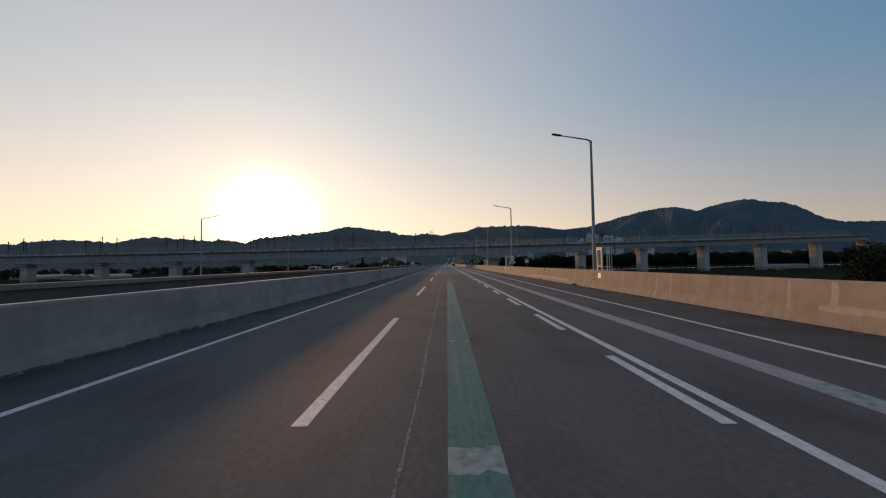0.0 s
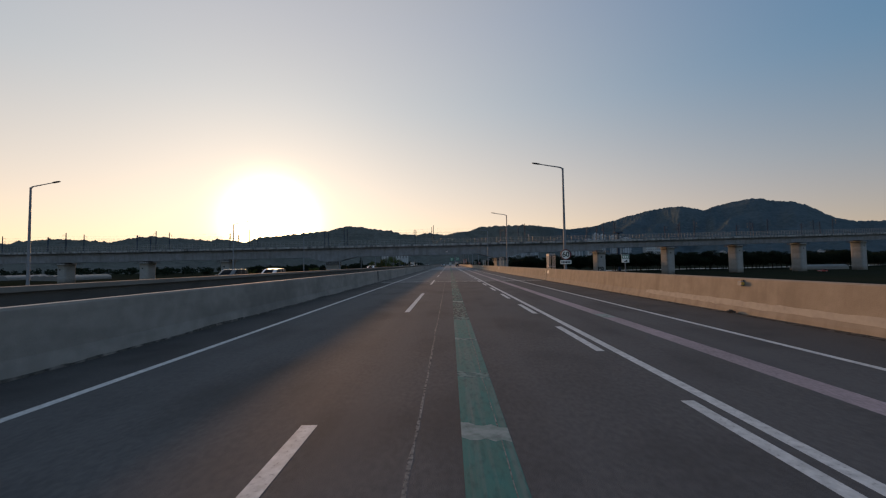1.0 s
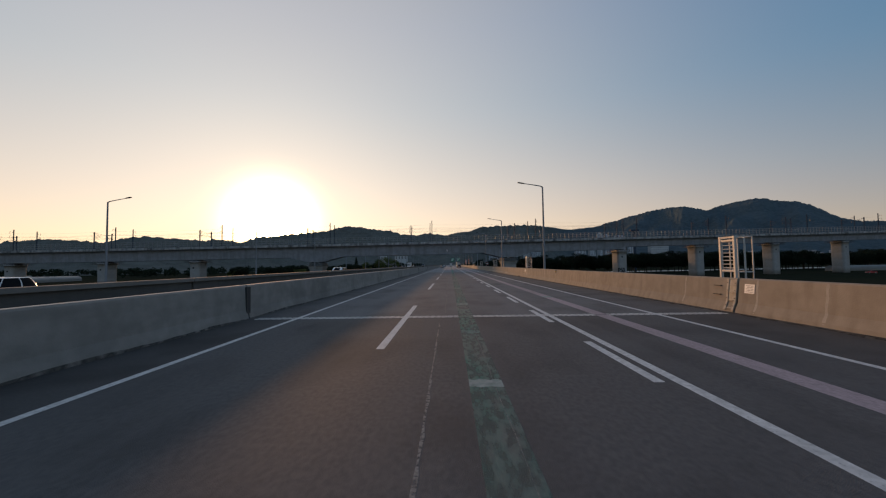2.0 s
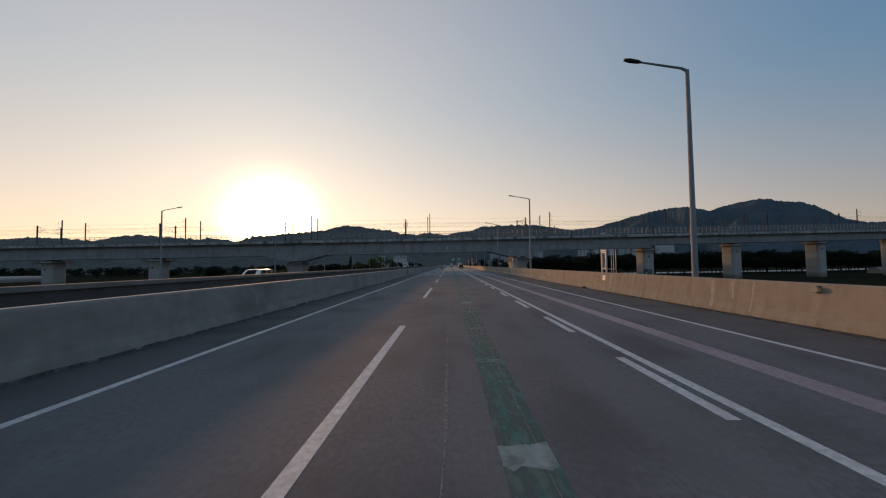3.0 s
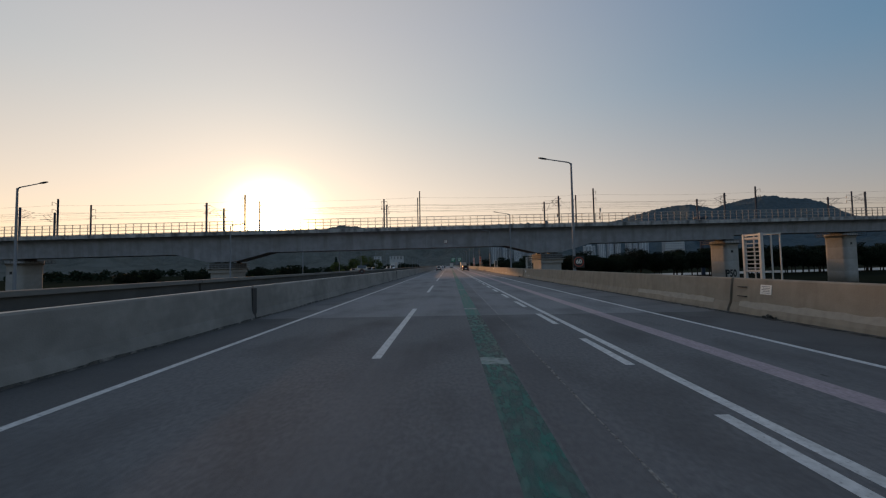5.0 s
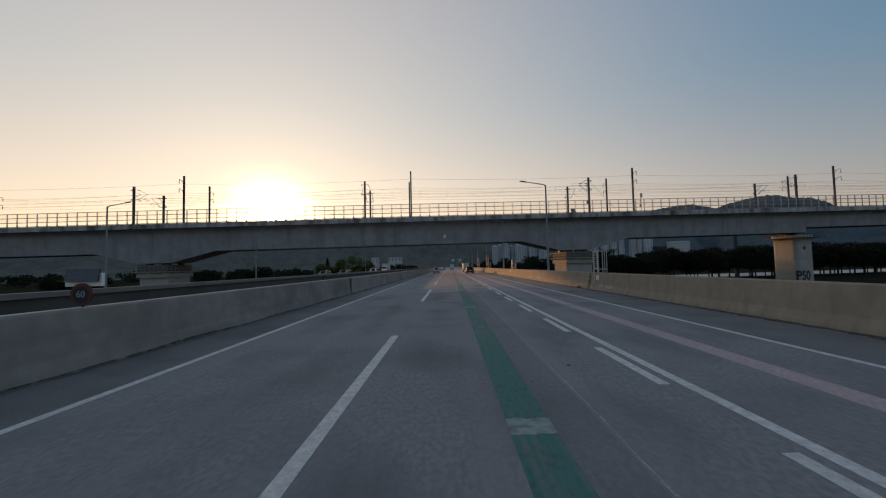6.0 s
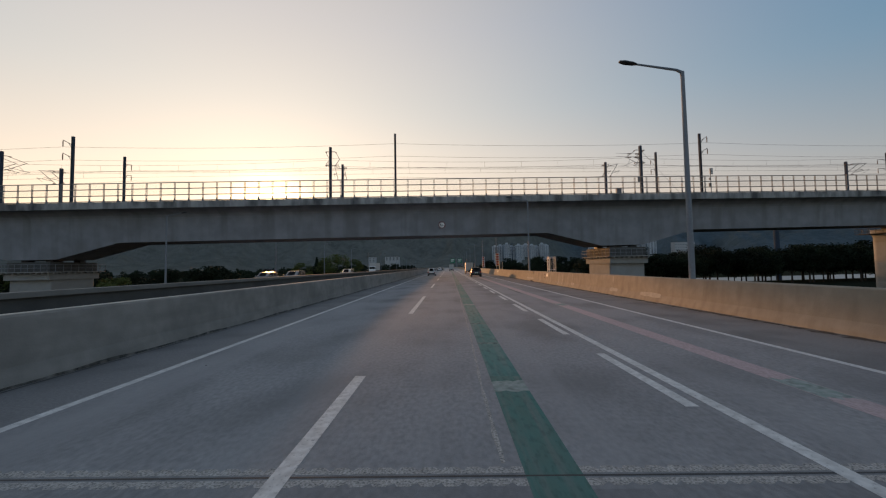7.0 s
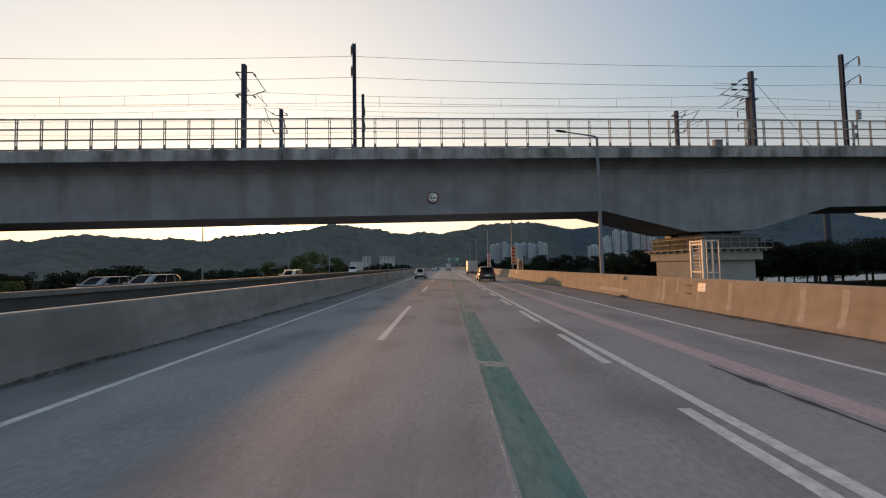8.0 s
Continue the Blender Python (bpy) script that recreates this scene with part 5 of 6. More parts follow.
def banner(y, z0, z1):
    thing = empty("vertical_banner", pose(10.36, y - 0.16, 0), "tall narrow red and white banner on a lamp post", "banner", "banners")
    part("panel", box(bmesh.new(), -0.36, 0.36, -0.03, 0.03, z0, z1, 0.01), "sign_white", thing)
    n = 5
    for i in range(n):
        zz = z0 + (z1 - z0) * (i + 0.5) / n
        h = (z1 - z0) / n * 0.40
        part("bar", box(bmesh.new(), -0.27, 0.27, -0.036, -0.0305, zz - h, zz + h), "banner_red", thing)
    for z in (z0 + 0.2, z1 - 0.2):
        part("clamp", box(bmesh.new(), -0.1, 0.1, 0.031, 0.07, z - 0.04, z + 0.04), "dark_steel", thing)


banner(LAMPS[9], 1.9, 4.5)
banner(LAMPS[10], 1.6, 4.6)

gantry = empty("sign_gantry", pose(9.75, 618, 0), "steel mast sign with two green direction boards far ahead", "road sign", "road signs")
part("post", rod(bmesh.new(), (0.3, 0, -0.4), (0.3, 0, 11.8), 0.26, 0.2), "galvanised", gantry)
bm = bmesh.new()
for z in (7.2, 10.6):
    rod(bm, (-7.0, 0, z), (7.2, 0, z), 0.12)
part("beam", bm, "galvanised", gantry)
for x in (-4.3, 4.5):
    board = part("board", box(bmesh.new(), x - 2.8, x + 2.8, -0.35, -0.25, 6.2, 11.6, 0.05), "sign_green", gantry, "green direction board")
    for i in range(3):
        part("bar", box(bmesh.new(), x - 2.1, x + 2.1 - 0.6 * i, -0.36, -0.352, 10.2 - 1.4 * i, 10.7 - 1.4 * i), "sign_white", board)


def pylon(x, y, high):
    thing = empty("power_pylon", pose(x, y, GROUND), "dark slender power pylon with three pairs of arms", "pylon")
    part("pole", rod(bmesh.new(), (0, 0, -0.5), (0, 0, high), 0.9, 0.35, 10), "mast_steel", thing)
    for i in range(4):
        z = high - 1.5 - 5.2 * i
        for s in (-1, 1):
            part("arm", rod(bmesh.new(), (0, 0, z - 0.9), (s * 4.6, 0, z), 0.28, 0.12, 6), "mast_steel", thing)


pylon(91, 690, 41)
column = empty("slender_column", pose(135.2, 319, GROUND), "dark slender column beyond the viaduct", "column")
part("shaft", rod(bmesh.new(), (0, 0, -0.3), (0, 0, 30), 0.95, 0.9, 16), "mast_steel", column)
part("head", box(bmesh.new(), -3.0, 3.0, -1.5, 1.5, 30, 31.2, 0.1), "mast_steel", column)


# ---- access ladders behind the roadside barrier ----
def ladder(y):
    thing = empty("access_ladder", pose(10.2, y, 0), "white painted steel access ladder with a square safety cage", "ladder", "access ladders")
    lo, hi = -1.2, 2.66
    for q in (-0.34, 0.34):
        part("post", box(bmesh.new(), -0.04, 0.05, q - 0.045, q + 0.045, lo, hi, 0.008), "ladder_paint", thing)
    for i in range(8):
        part("rung", rod(bmesh.new(), (0.01, -0.295, 1.50 + 0.137 * i), (0.01, 0.295, 1.50 + 0.137 * i), 0.019), "ladder_paint", thing)
    for z in (hi - 0.05, 2.50, 1.40, 0.95):
        part("crossbar", box(bmesh.new(), -0.03, 0.04, -0.294, 0.294, z - 0.03, z + 0.03), "ladder_paint", thing)
    for z in (hi - 0.03, 1.36, 0.4, -0.6):
        hoop = [(0.051, -0.36), (0.65, -0.36), (0.65, 0.36), (0.051, 0.36), (0.051, 0.32), (0.61, 0.32), (0.61, -0.32), (0.051, -0.32)]
        part("hoop", loft(bmesh.new(), [[(x, q, z + h) for x, q in hoop] for h in (-0.02, 0.02)]), "ladder_paint", thing)
    for x, q in ((0.63, -0.34), (0.63, 0.34), (0.63, 0.0), (0.34, -0.34), (0.34, 0.34)):
        part("bar", box(bmesh.new(), x - 0.016, x + 0.016, q - 0.016, q + 0.016, lo, hi - 0.051), "ladder_paint", thing)
    part("bracket", box(bmesh.new(), -0.10, -0.041, -0.36, 0.36, 0.75, 0.83), "ladder_paint", thing)


def on_face(y0, y1, z0, z1, proud=0.004):
    """A thin slab that follows the sloping face of the roadside barrier."""
    face = RIGHT_FACE[:5]

    def at(z):
        for (xa, za), (xb, zb) in zip(face, face[1:]):
            if za <= z <= zb:
                return xa + (xb - xa) * (z - za) / (zb - za)
        return face[-1][0]
    zs = sorted({z0, z1} | {z for _, z in face if z0 < z < z1})
    bm = bmesh.new()
    loft(bm, [[(at(z) + 0.01, y0, z), (at(z) - proud, y0, z), (at(z) - proud, y1, z), (at(z) + 0.01, y1, z)] for z in zs])
    return bm


def wobble(y, z0, z1, width, seed):
    """A pale, ragged, upright filler streak on the barrier."""
    rnd = random.Random(seed)
    bm = bmesh.new()
    face = RIGHT_FACE[:5]
    rings, drift = [], 0.0
    for i in range(15):
        z = z0 + (z1 - z0) * i / 14
        x = next(xa + (xb - xa) * (z - za) / (zb - za) for (xa, za), (xb, zb) in zip(face, face[1:]) if za <= z <= zb)
        drift += rnd.uniform(-0.012, 0.012)
        c, w = y + drift, width * rnd.uniform(0.75, 1.2) * (1.0 if 0 < i < 14 else 0.6)
        rings.append([(x + 0.01, c - w, z), (x - 0.002, c - w, z), (x - 0.002, c + w, z), (x + 0.01, c + w, z)])
    return loft(bm, rings)


def smear(y0, y1, z0, z1):
    """A ragged, pale, lengthwise patch low on the barrier."""
    rnd = random.Random(int(y0 * 10))
    bm = bmesh.new()
    face = RIGHT_FACE[:5]
    rings, count = [], max(5, int((y1 - y0) / 0.25))
    for i in range(count + 1):
        y = y0 + (y1 - y0) * i / count
        taper = min(1.0, 6.0 * i / count + 0.7, 6.0 * (count - i) / count + 0.7)
        mid, half = (z0 + z1) / 2 + rnd.uniform(-0.012, 0.012), (z1 - z0) / 2 * taper * rnd.uniform(0.82, 1.1)
        ring = []
        for z in (mid - half, mid + half):
            x = next(xa + (xb - xa) * (z - za) / (zb - za) for (xa, za), (xb, zb) in zip(face, face[1:]) if za <= z <= zb)
            ring += [(x - 0.004, y, z), (x + 0.012, y, z)]
        rings.append([ring[0], ring[1], ring[3], ring[2]])
    return loft(bm, rings)


right_barriers = sorted((o for o in scene.objects if o.name.startswith("barrier") and max(v.co.x for v in o.data.vertices) > 9), key=lambda o: min(v.co.y for v in o.data.vertices))


def barrier_at(y):
    return max((o for o in right_barriers if min(v.co.y for v in o.data.vertices) <= y), key=lambda o: min(v.co.y for v in o.data.vertices))


for y, back in [(-11.0, 0.8), (24.37, 0.81), (62.1, 1.4), (97.3, 0.85), (132.7, 0.9), (169.1, 1.22), (203.5, 0.75)] + [(239.8 + 35.7 * i, 0.9) for i in range(8)]:
    ladder(y)
    if y in (62.1, 169.1):
        # a folded steel step frame clamped to the barrier's face
        at = y - 0.65
        frame_bars = part("step_frame", on_face(at + 0.13, at + 0.22, 0.06, 1.12, 0.03), "step_steel", barrier_at(at - 0.5), "pale steel step frame")
        part("step_rail", on_face(at - 0.22, at - 0.13, 0.06, 1.12, 0.03), "step_steel", frame_bars)
        part("step_plate", on_face(at - 0.129, at + 0.129, 0.36, 1.10, 0.012), "step_steel", frame_bars)
        for k in range(4):
            part("step", on_face(at - 0.129, at + 0.129, 0.12 + 0.26 * k, 0.15 + 0.26 * k, 0.05), "step_steel", frame_bars)
            for q in (-0.17, 0.17):
                part("bolt", on_face(at + q - 0.012, at + q + 0.012, 0.20 + 0.26 * k, 0.225 + 0.26 * k, 0.045), "seam", frame_bars)
    notice = empty("notice_plate", pose(0, 0, 0), "small white notice plate with lines of writing on the barrier", "notice", "notice plates")
    at = y - back
    part("plate", on_face(at - 0.2, at + 0.2, 0.68, 0.98, 0.012), "plate_white", notice)
    for k in range(5):
        part("bar", on_face(at - 0.15, at + 0.15 - 0.04 * (k % 2), 0.72 + 0.05 * k, 0.735 + 0.05 * k, 0.014), "roof_grey", notice)
    for z in (0.55, 0.86):
        part("step_iron", on_face(y - 0.17, y + 0.17, z, z + 0.026, 0.06), "seam", barrier_at(y), "dark rusty step iron")

# upright streaks over the whole face, thin and broad, and shorter ones with their lower and upper end
THIN = [16.1, 17.2, 20.4, 22.9, 25.95, 58.2, 60.4, 64.0, 84.83, 92.72, 105.06, 196.24, 205.55, 211.74, 226.0, 231.0, 238.0]
BROAD = [86.6, 95.45, 197.78, 198.8, 201.38, 205.14]
SHORT = [(9.4, 0.5, 1.11), (10.66, 0.32, 1.10), (24.3, 0.05, 0.6), (85.63, 0.5, 1.10), (96.4, 0.05, 0.8), (104.1, 0.4, 1.12), (111.9, 0.4, 1.12), (117.8, 0.5, 0.9), (120.87, 0.6, 1.12), (122.4, 0.4, 1.1),
         (188.0, 0.7, 1.1), (195.25, 0.35, 1.12), (202.95, 0.3, 1.0), (204.2, 0.5, 1.12), (209.16, 0.35, 1.12), (210.93, 0.35, 1.12)]
streaks = [(y, 0.06, 1.12, 0.04) for y in THIN] + [(y, 0.08, 1.13, 0.085) for y in BROAD] + [(y, z0, z1, 0.10 if y == 9.4 else 0.05) for y, z0, z1 in SHORT]
for i, (y, z0, z1, w) in enumerate(streaks):
    part("filler_streak", wobble(y, z0, z1, w, i), "patch_concrete", barrier_at(y), "pale filler streak")
part("filler_patch", smear(8.1, 9.8, 0.35, 0.53), "patch_concrete", barrier_at(8.1), "pale patched band low on the barrier")
for y0, y1 in ((29.5, 42.6), (110.6, 112.8), (116.2, 118.8), (119.4, 121.5), (122.3, 126.6), (127.2, 132.8), (134.0, 139.5), (165.44, 166.65), (166.95, 167.56), (183.0, 184.8), (187.35, 188.35), (194.75, 195.4), (208.3, 211.9)):
    part("filler_patch", smear(y0, y1, 0.21, 0.41), "patch_concrete", barrier_at(y0), "pale patched band low on the barrier")

# ---- road wear ----
def tooth_row(y, depth, out):
    """A saw-edged strip of mortar across the carriageway."""
    bm = bmesh.new()
    for k in range(80):
        x = -6.7 + 0.2 * k
        bm.faces.new([bm.verts.new(p) for p in ((x, y, 0.0014), (x + 0.2, y, 0.0014), (x + 0.2, y + out * depth * 0.5, 0.0014), (x + 0.13, y + out * depth, 0.0014), (x + 0.03, y + out * depth, 0.0014), (x, y + out * depth * 0.5, 0.0014))])
    return bm


for y, mix in ((61.1, "joint_mortar"), (169.1, "light_seam"), (276.5, "light_seam")):
    for out in (-1, 1):
        part("deck_joint", tooth_row(y + out * 0.04, 0.16 if mix == "joint_mortar" else 0.11, out), mix, road, "pale toothed mortar edge of a deck joint")
    gap = 0.035 if mix == "joint_mortar" else 0.012
    part("joint_gap", strip(bmesh.new(), (y - gap, y + gap, lambda q: 1.3), 16.0, 0.0018, 1), "seam", road, "dark joint gap")
# places of the clear and of the faint cross marks
CLEAR = [3.4, 28.2, 41.65, 54.0, 65.0, 76.0, 89.7, 127.0, 135.2, 147.3, 159.35, 171.5, 183.45, 195.6, 207.7, 219.8, 231.9, 244.0]
FAINT = [8.3, 20.2, 26.0, 30.2, 33.0, 36.4, 45.8, 50.0, 58.2, 62.8, 70.0, 79.4, 82.8, 86.4, 90.2, 93.0, 95.2, 97.8, 103.0, 104.3, 111.2, 115.3, 118.4, 121.0, 131.0, 141.2, 153.9, 161.95, 164.6, 166.0, 174.6, 177.6, 180.85, 187.0, 190.3, 199.0, 203.0, 212.0]
rnd = random.Random(5)
for y in CLEAR + FAINT:
    clear = y in CLEAR
    n = rnd.uniform(0.19, 0.26) if clear else rnd.uniform(0.09, 0.17)
    lean = rnd.uniform(-0.12, 0.04)
    bm = bmesh.new()
    rim = []
    for i in range(7):
        rim.append((green_mid(y) - 0.25 + 0.5 * i / 6, y - n * rnd.uniform(0.7, 1.1) + (i / 6 - 0.5) * lean))
    for i in range(7):
        rim.append((green_mid(y) + 0.25 - 0.5 * i / 6, y + n * rnd.uniform(0.7, 1.1) + (0.5 - i / 6) * lean))
    bm.faces.new([bm.verts.new((px, py, 0.0024)) for px, py in rim])
    part("worn_mark", bm, "green_worn" if clear else "green_scuffed", road, "pale worn cross mark on the green line" if clear else "faint scuffed cross mark on the green line")


def crack(y0, y1, x, width, mat, label, drift=0.0, seed=1):
    rnd = random.Random(seed)
    bm = bmesh.new()
    last, c = None, x
    y = y0
    while y < y1:
        c += rnd.uniform(-0.009, 0.009) + (x + drift * (y - y0) - c) * 0.12
        w = width * rnd.uniform(0.3, 1.3)
        pair = [bm.verts.new((c - w, y, 0.0022)), bm.verts.new((c + w, y, 0.0022))]
        if last:
            bm.faces.new((last[0], last[1], pair[1], pair[0]))
        last = pair
        y += rnd.uniform(0.15, 0.4)
    return part("crack", bm, mat, road, label)


crack(3, 110, green_mid(50) - 0.02, 0.006, "pale_seam", "thin pale scratch along the green line", 0.0033, 15)
for y0, y1, wide, mat in ((104, 133.2, 0.62, "mid_asphalt_track"), (133.3, 168.9, 0.60, "grey_asphalt_track")):
    part("lane_patch", strip(bmesh.new(), (y0, y1, lambda y: 1.31 + 0.015 * math.sin(y * 0.21)), wide, 0.0010), mat, road, "slightly darker resurfaced strip beside the green line")
rnd = random.Random(41)
for y in (4.8, 36.5, 68.0, 89.2, 102.6, 159.2, 171.2, 182.9, 214.0):
    edge = [(pink_mid(y) - 0.21 + 0.06 * i, y - rnd.uniform(0.3, 0.55)) for i in range(8)] + [(pink_mid(y) + 0.21 - 0.06 * i, y + rnd.uniform(0.3, 0.55)) for i in range(8)]
    bm = bmesh.new()
    bm.faces.new([bm.verts.new((px, py, 0.0022)) for px, py in edge])
    part("worn_mark", bm, "green_worn", road, "pale worn patch on the pink line")
crack(169.3, 186, 0.47, 0.024, "light_seam", "pale filled crack along the lane", 0.011, 3)
crack(186.2, 260, 0.66, 0.018, "light_seam", "pale filled crack along the lane", 0.0, 13)
crack(2, 60, -0.32, 0.02, "pale_seam", "pale filled crack along the lane", 0.0, 4)
crack(104, 133, 1.62, 0.018, "pale_seam", "pale filled crack along the lane", 0.0, 6)
crack(133.3, 168, 1.66, 0.014, "light_seam", "pale filled crack along the lane", 0.0, 7)
crack(62, 104, -0.2, 0.018, "pale_seam", "pale filled crack along the lane", 0.0, 8)
crack(189.5, 195.4, 4.70, 0.08, "seam", "dark rubber mark beside the pink line", 0.0, 9)
for y0, y1, x in ((-20, 61, -6.9), (61, 169, -6.9), (169, 300, -6.9)):
    crack(y0, y1, x, 0.03, "seam", "dark dirt line along the foot of the median", 0.0, int(y0) + 50)


def toe_dirt(y0, y1, seed):
    """A ragged band of splashed dirt low on the median barrier's face."""
    rnd = random.Random(seed)
    bm, last, y = bmesh.new(), None, y0
    while y < y1:
        h = 0.06 + 0.03 * noise.noise(Vector((0, y * 0.35, 4.0))) + rnd.uniform(-0.006, 0.006)
        pair = [bm.verts.new((-6.975, y, 0.004)), bm.verts.new((-6.994, y, max(0.03, min(0.1, h)))), bm.verts.new((-6.998 - 0.227 * max(0.0, h - 0.1), y, max(0.04, h)))]
        if last:
            bm.faces.new((last[0], last[1], pair[1], pair[0]))
            bm.faces.new((last[1], last[2], pair[2], pair[1]))
        last = pair
        y += rnd.uniform(0.2, 0.5)
    part("toe_dirt", bm, "gutter_dirt", road, "dark splashed dirt at the foot of the median")


for y0, y1 in ((0, 61), (61, 133), (133, 169), (169, 300)):
    toe_dirt(y0, y1, int(y0) + 3)
for y0, y1 in ((-20, 61), (61, 169), (169, 300)):
    crack(y0, y1, 9.45, 0.18, "gutter_dirt", "dark dirt along the foot of the barrier", 0.0, int(y1))

# ---- small things on the viaduct ----
signal = empty("signal_post", seat(44.1, 0.5, -0.25), "slim trackside signal post with two small boxes", "signal")
part("pole", rod(bmesh.new(), (0, 0, 0), (0, 0, 4.4), 0.06, 0.05, 10), "galvanised", signal)
head = part("signal_head", box(bmesh.new(), -0.22, 0.22, -0.28, -0.07, 3.5, 4.5, 0.03), "galvanised", signal, "grey signal head")
for z in (3.75, 4.22):
    part("lens", rod(bmesh.new(), (0, -0.31, z), (0, -0.275, z), 0.11, 0.11, 16), "lamp_clear", head, "unlit lens")
part("box", box(bmesh.new(), -0.18, 0.18, 0.06, 0.26, 1.5, 2.1, 0.02), "galvanised", signal)
part("box", box(bmesh.new(), -0.14, 0.14, 0.06, 0.22, 2.6, 3.0, 0.02), "galvanised", signal)
cabinet = empty("trackside_cabinet", seat(27.9, 0.4, -0.25), "small grey trackside cabinet behind the parapet", "cabinet")
part("body", box(bmesh.new(), -0.4, 0.4, -0.2, 0.2, 0.0, 1.2, 0.02), "galvanised", cabinet)
part("lid", box(bmesh.new(), -0.44, 0.44, -0.24, 0.24, 1.202, 1.26, 0.01), "roof_grey", cabinet)


def dropper_set(o, x0, x1):
    """Short hangers between messenger and contact wire, one bay."""
    for i in range(1, 8):
        k = i / 8
        x = x0 + (x1 - x0) * k
        a, b = across(x, o, 5.5 - 0.08 * k * (1 - k)), across(x, o, 6.9 - 4 * 0.55 * k * (1 - k))
        part("hanger", rod(bmesh.new(), a, b, 0.012, 0.012, 4), "wire", hangers)


hangers = empty("catenary_hangers", pose(0, 0, 0), "thin wire hangers of the overhead line", "wire", "overhead wires")
for x0, x1 in zip(far_nodes[3:9], far_nodes[4:9]):
    for o in (3.1, 6.8):
        dropper_set(o, x0, x1)

# ---- loose marks on the road ----
for y, x, w in ((107.4, 0.9, 9.0),):
    part("cross_crack", strip(bmesh.new(), (y - 0.02, y + 0.02, lambda q, x=x: x), w, 0.0013, 1), "pale_seam", road, "faint pale crack across the lanes")
rnd = random.Random(77)
spot_mesh = []
for k in range(5):
    bm = bmesh.new()
    r = 0.02 + 0.009 * k
    bm.faces.new([bm.verts.new((r * rnd.uniform(0.6, 1.2) * math.cos(math.tau * i / 9), r * 1.8 * rnd.uniform(0.6, 1.2) * math.sin(math.tau * i / 9), 0)) for i in range(9)])
    spot_mesh.append(done(bm, "tar_spot", "seam" if k % 2 else "gutter_dirt"))
for k in range(50):
    twin("tar_spot", spot_mesh[k % 5], road, pose(rnd.uniform(-5, 8.6), rnd.uniform(0, 240), 0.0011 + 0.00001 * k, 0, 0, rnd.uniform(0, 360)))

for y in (36.7, 82.65, 124.8, 208.8):
    reflector = empty("barrier_reflector", pose(9.835, y, 0.98), "small amber reflector lamp in a metal case on the barrier", "reflector", "barrier reflectors")
    part("bracket", box(bmesh.new(), -0.03, 0.02, -0.05, 0.05, -0.09, 0.12, 0.008), "dark_steel", reflector)
    case = part("case", box(bmesh.new(), -0.12, -0.032, -0.085, 0.085, -0.07, 0.08, 0.015), "galvanised", reflector)
    part("lens", rod(bmesh.new(), (-0.078, -0.10, 0.005), (-0.078, -0.086, 0.005), 0.055, 0.055, 16), "lamp_amber", case, "amber lens")

stay = empty("stay_wire", pose(0, 0, 0), "thin diagonal stay wire of a catenary mast", "wire", "overhead wires")
part("strand", rod(bmesh.new(), across(31.85, 0.15, 7.2), across(38.6, 0.15, -0.25), 0.018, 0.018, 6), "wire", stay)
part("anchor", box(bmesh.new(), -0.12, 0.12, -0.12, 0.12, 0.0, 0.25, 0.02), "dark_concrete", stay).matrix_basis = seat(38.6, 0.15, -0.248)

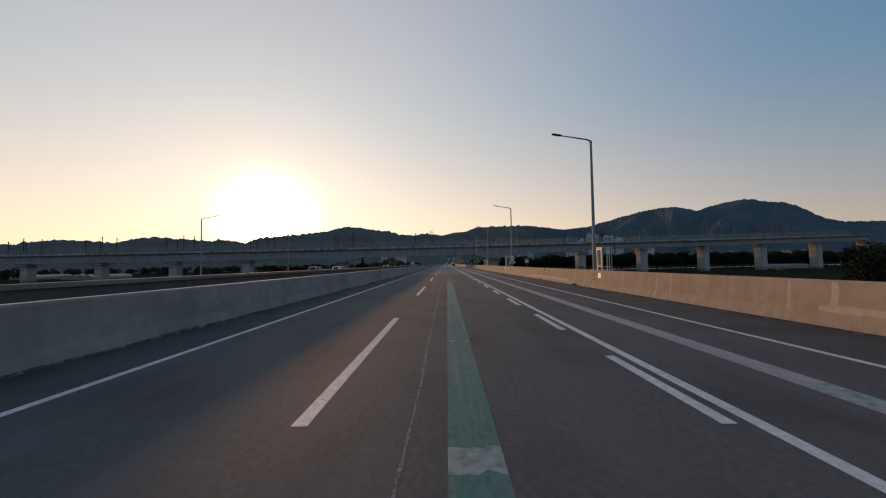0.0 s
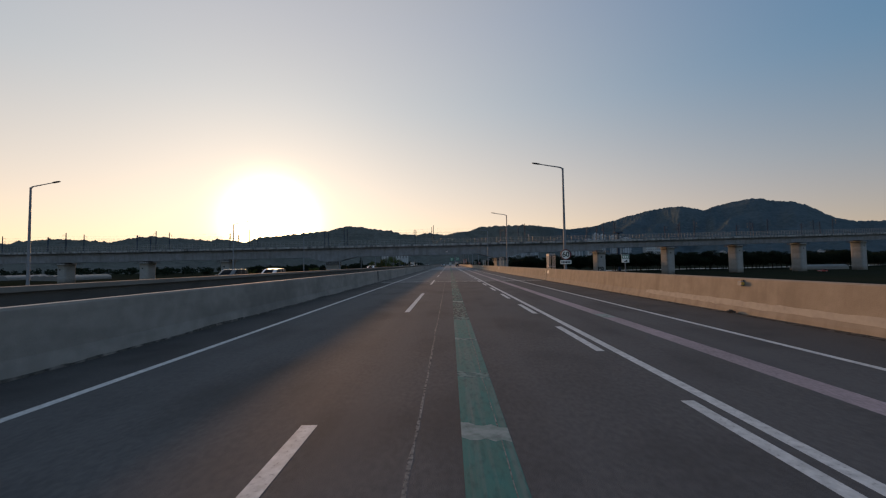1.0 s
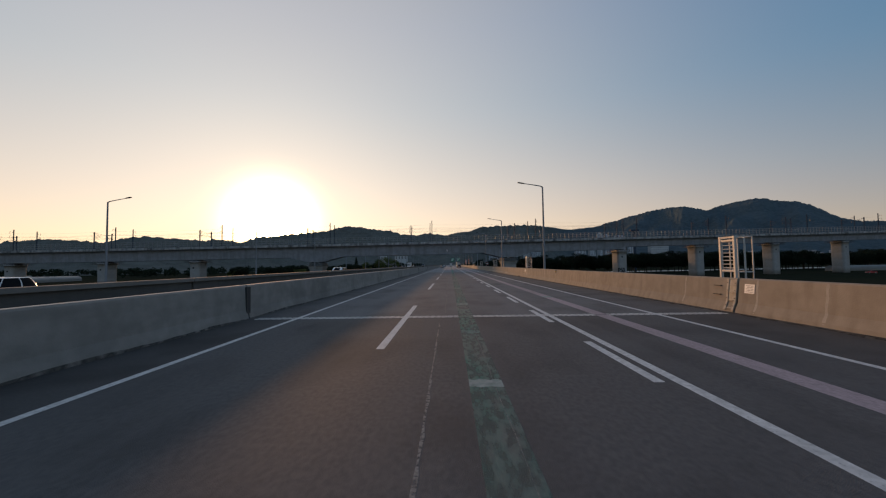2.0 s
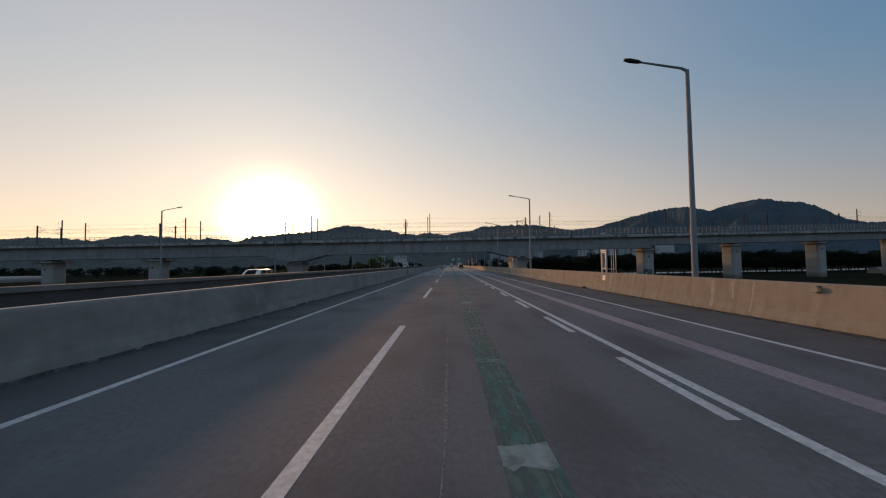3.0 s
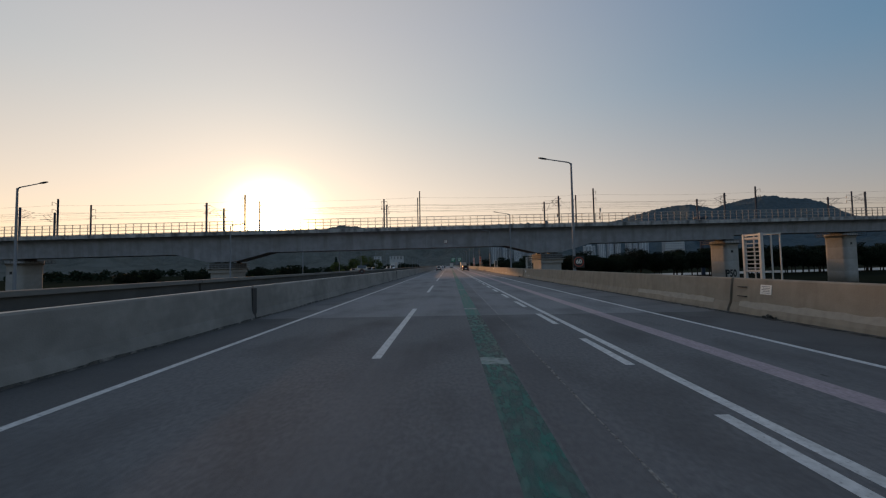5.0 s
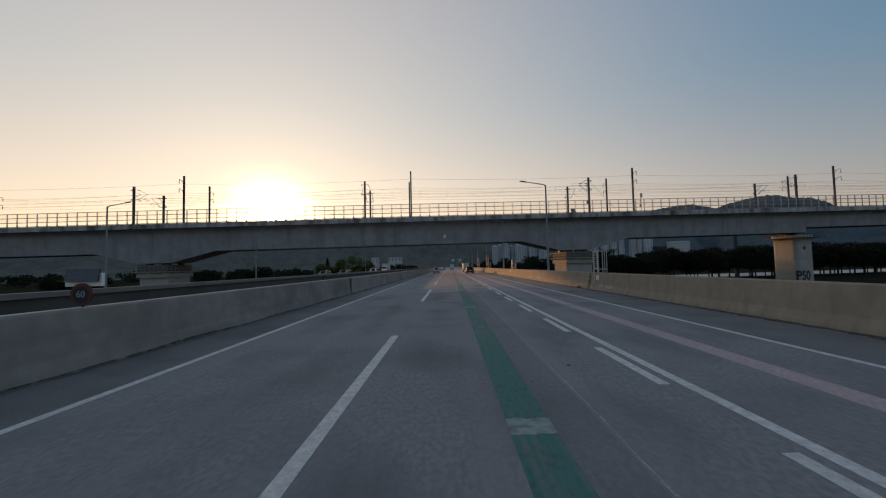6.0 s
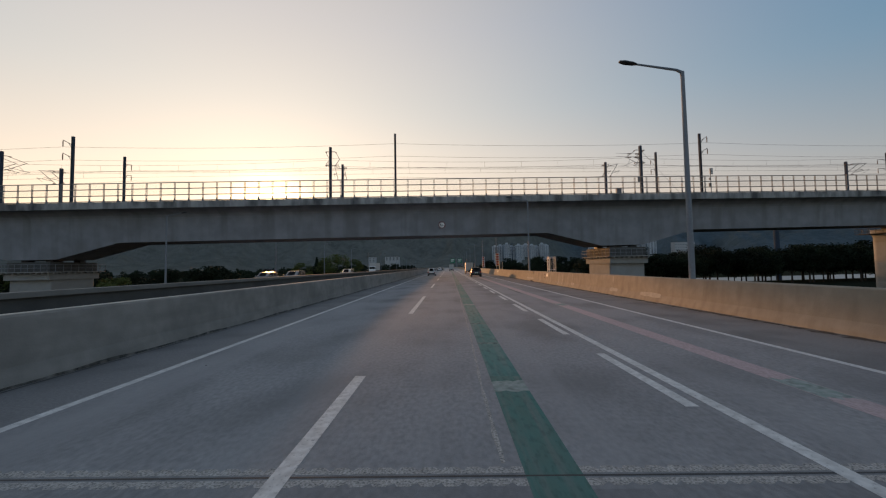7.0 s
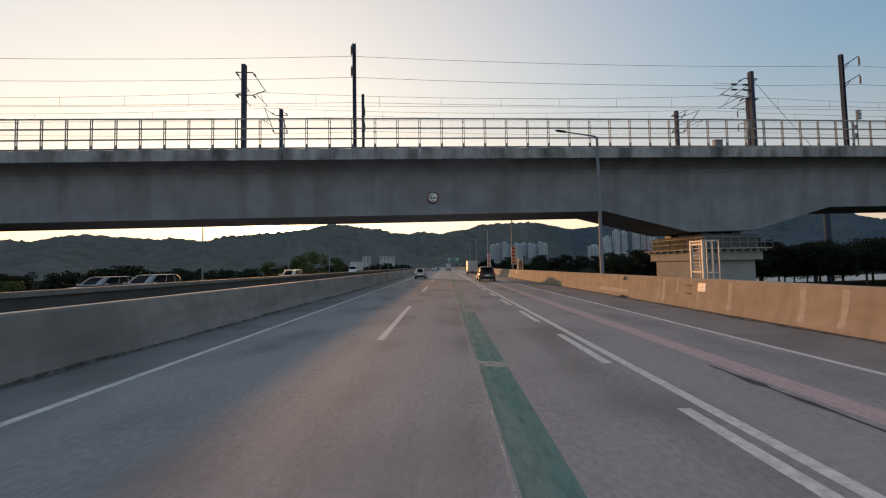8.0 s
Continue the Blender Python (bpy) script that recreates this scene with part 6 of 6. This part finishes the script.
# dead-end wires and the hanging balance weight at one catenary mast
gear = empty("tension_gear", seat(31.85, 0.15), "dead-end wires with ribbed insulators and a hanging balance weight", "wire fitting", "overhead wires")
for z, drop in ((6.65, 0.07), (6.10, 0.10)):
    part("strand", rod(bmesh.new(), (-0.1, 0, z), (-4.3, 0, z + drop), 0.018, 0.018, 6), "wire", gear)
    for start in (-0.45, -1.75):
        bm = rod(bmesh.new(), (start, 0, z), (start - 0.62, 0, z + 0.01), 0.05, 0.05, 8)
        for k in range(6):
            rod(bm, (start - 0.06 - 0.1 * k, 0, z), (start - 0.09 - 0.1 * k, 0, z), 0.10, 0.07, 10)
        part("insulator", bm, "dark_steel", gear, "dark ribbed insulator")
part("arm", rod(bmesh.new(), (0, 0, 5.9), (-0.62, 0, 5.9), 0.04, 0.04, 8), "mast_steel", gear)
part("rope", rod(bmesh.new(), (-0.6, 0, 5.9), (-0.6, 0, 2.86), 0.015, 0.015, 6), "wire", gear)
bm = bmesh.new()
for k in range(6):
    rod(bm, (-0.6, 0, 1.96 + 0.15 * k), (-0.6, 0, 2.09 + 0.15 * k), 0.17, 0.17, 14)
part("weight", bm, "galvanised", gear, "stack of grey balance weights")


def rubble(x, y, size, seed):
    """A low heap of leaves, grit and broken pieces swept against the barrier."""
    rnd = random.Random(seed)
    bm = bmesh.new()
    for i in range(26):
        a, d = rnd.uniform(0, math.tau), size * rnd.random() ** 0.7
        r = rnd.uniform(0.018, 0.05)
        made = bmesh.ops.create_icosphere(bm, subdivisions=1, radius=r)["verts"]
        lift = max(0.0, (1 - d / size)) * size * 0.35
        m = pose(math.cos(a) * d * 0.55, math.sin(a) * d, lift + r * 0.4, rnd.uniform(0, 180), rnd.uniform(0, 180), 0) @ Matrix.Diagonal((rnd.uniform(0.6, 1.5), rnd.uniform(0.6, 1.5), rnd.uniform(0.4, 0.9), 1))
        bmesh.ops.transform(bm, matrix=m, verts=made)
    heap = part("debris_heap", bm, "gutter_dirt_solid")
    heap.location = (x, y, 0.0)
    return tagged(heap, "small dark heap of grit and litter beside the barrier", "debris", "debris beside the barrier", "stuff")


for i, (x, y, size) in enumerate(((9.5, 27.3, 0.34), (9.5, 36.8, 0.2), (9.5, 99.2, 0.24), (9.5, 170.6, 0.3), (9.5, 131.4, 0.22), (9.5, 208.4, 0.26))):
    rubble(x, y, size, 60 + i)
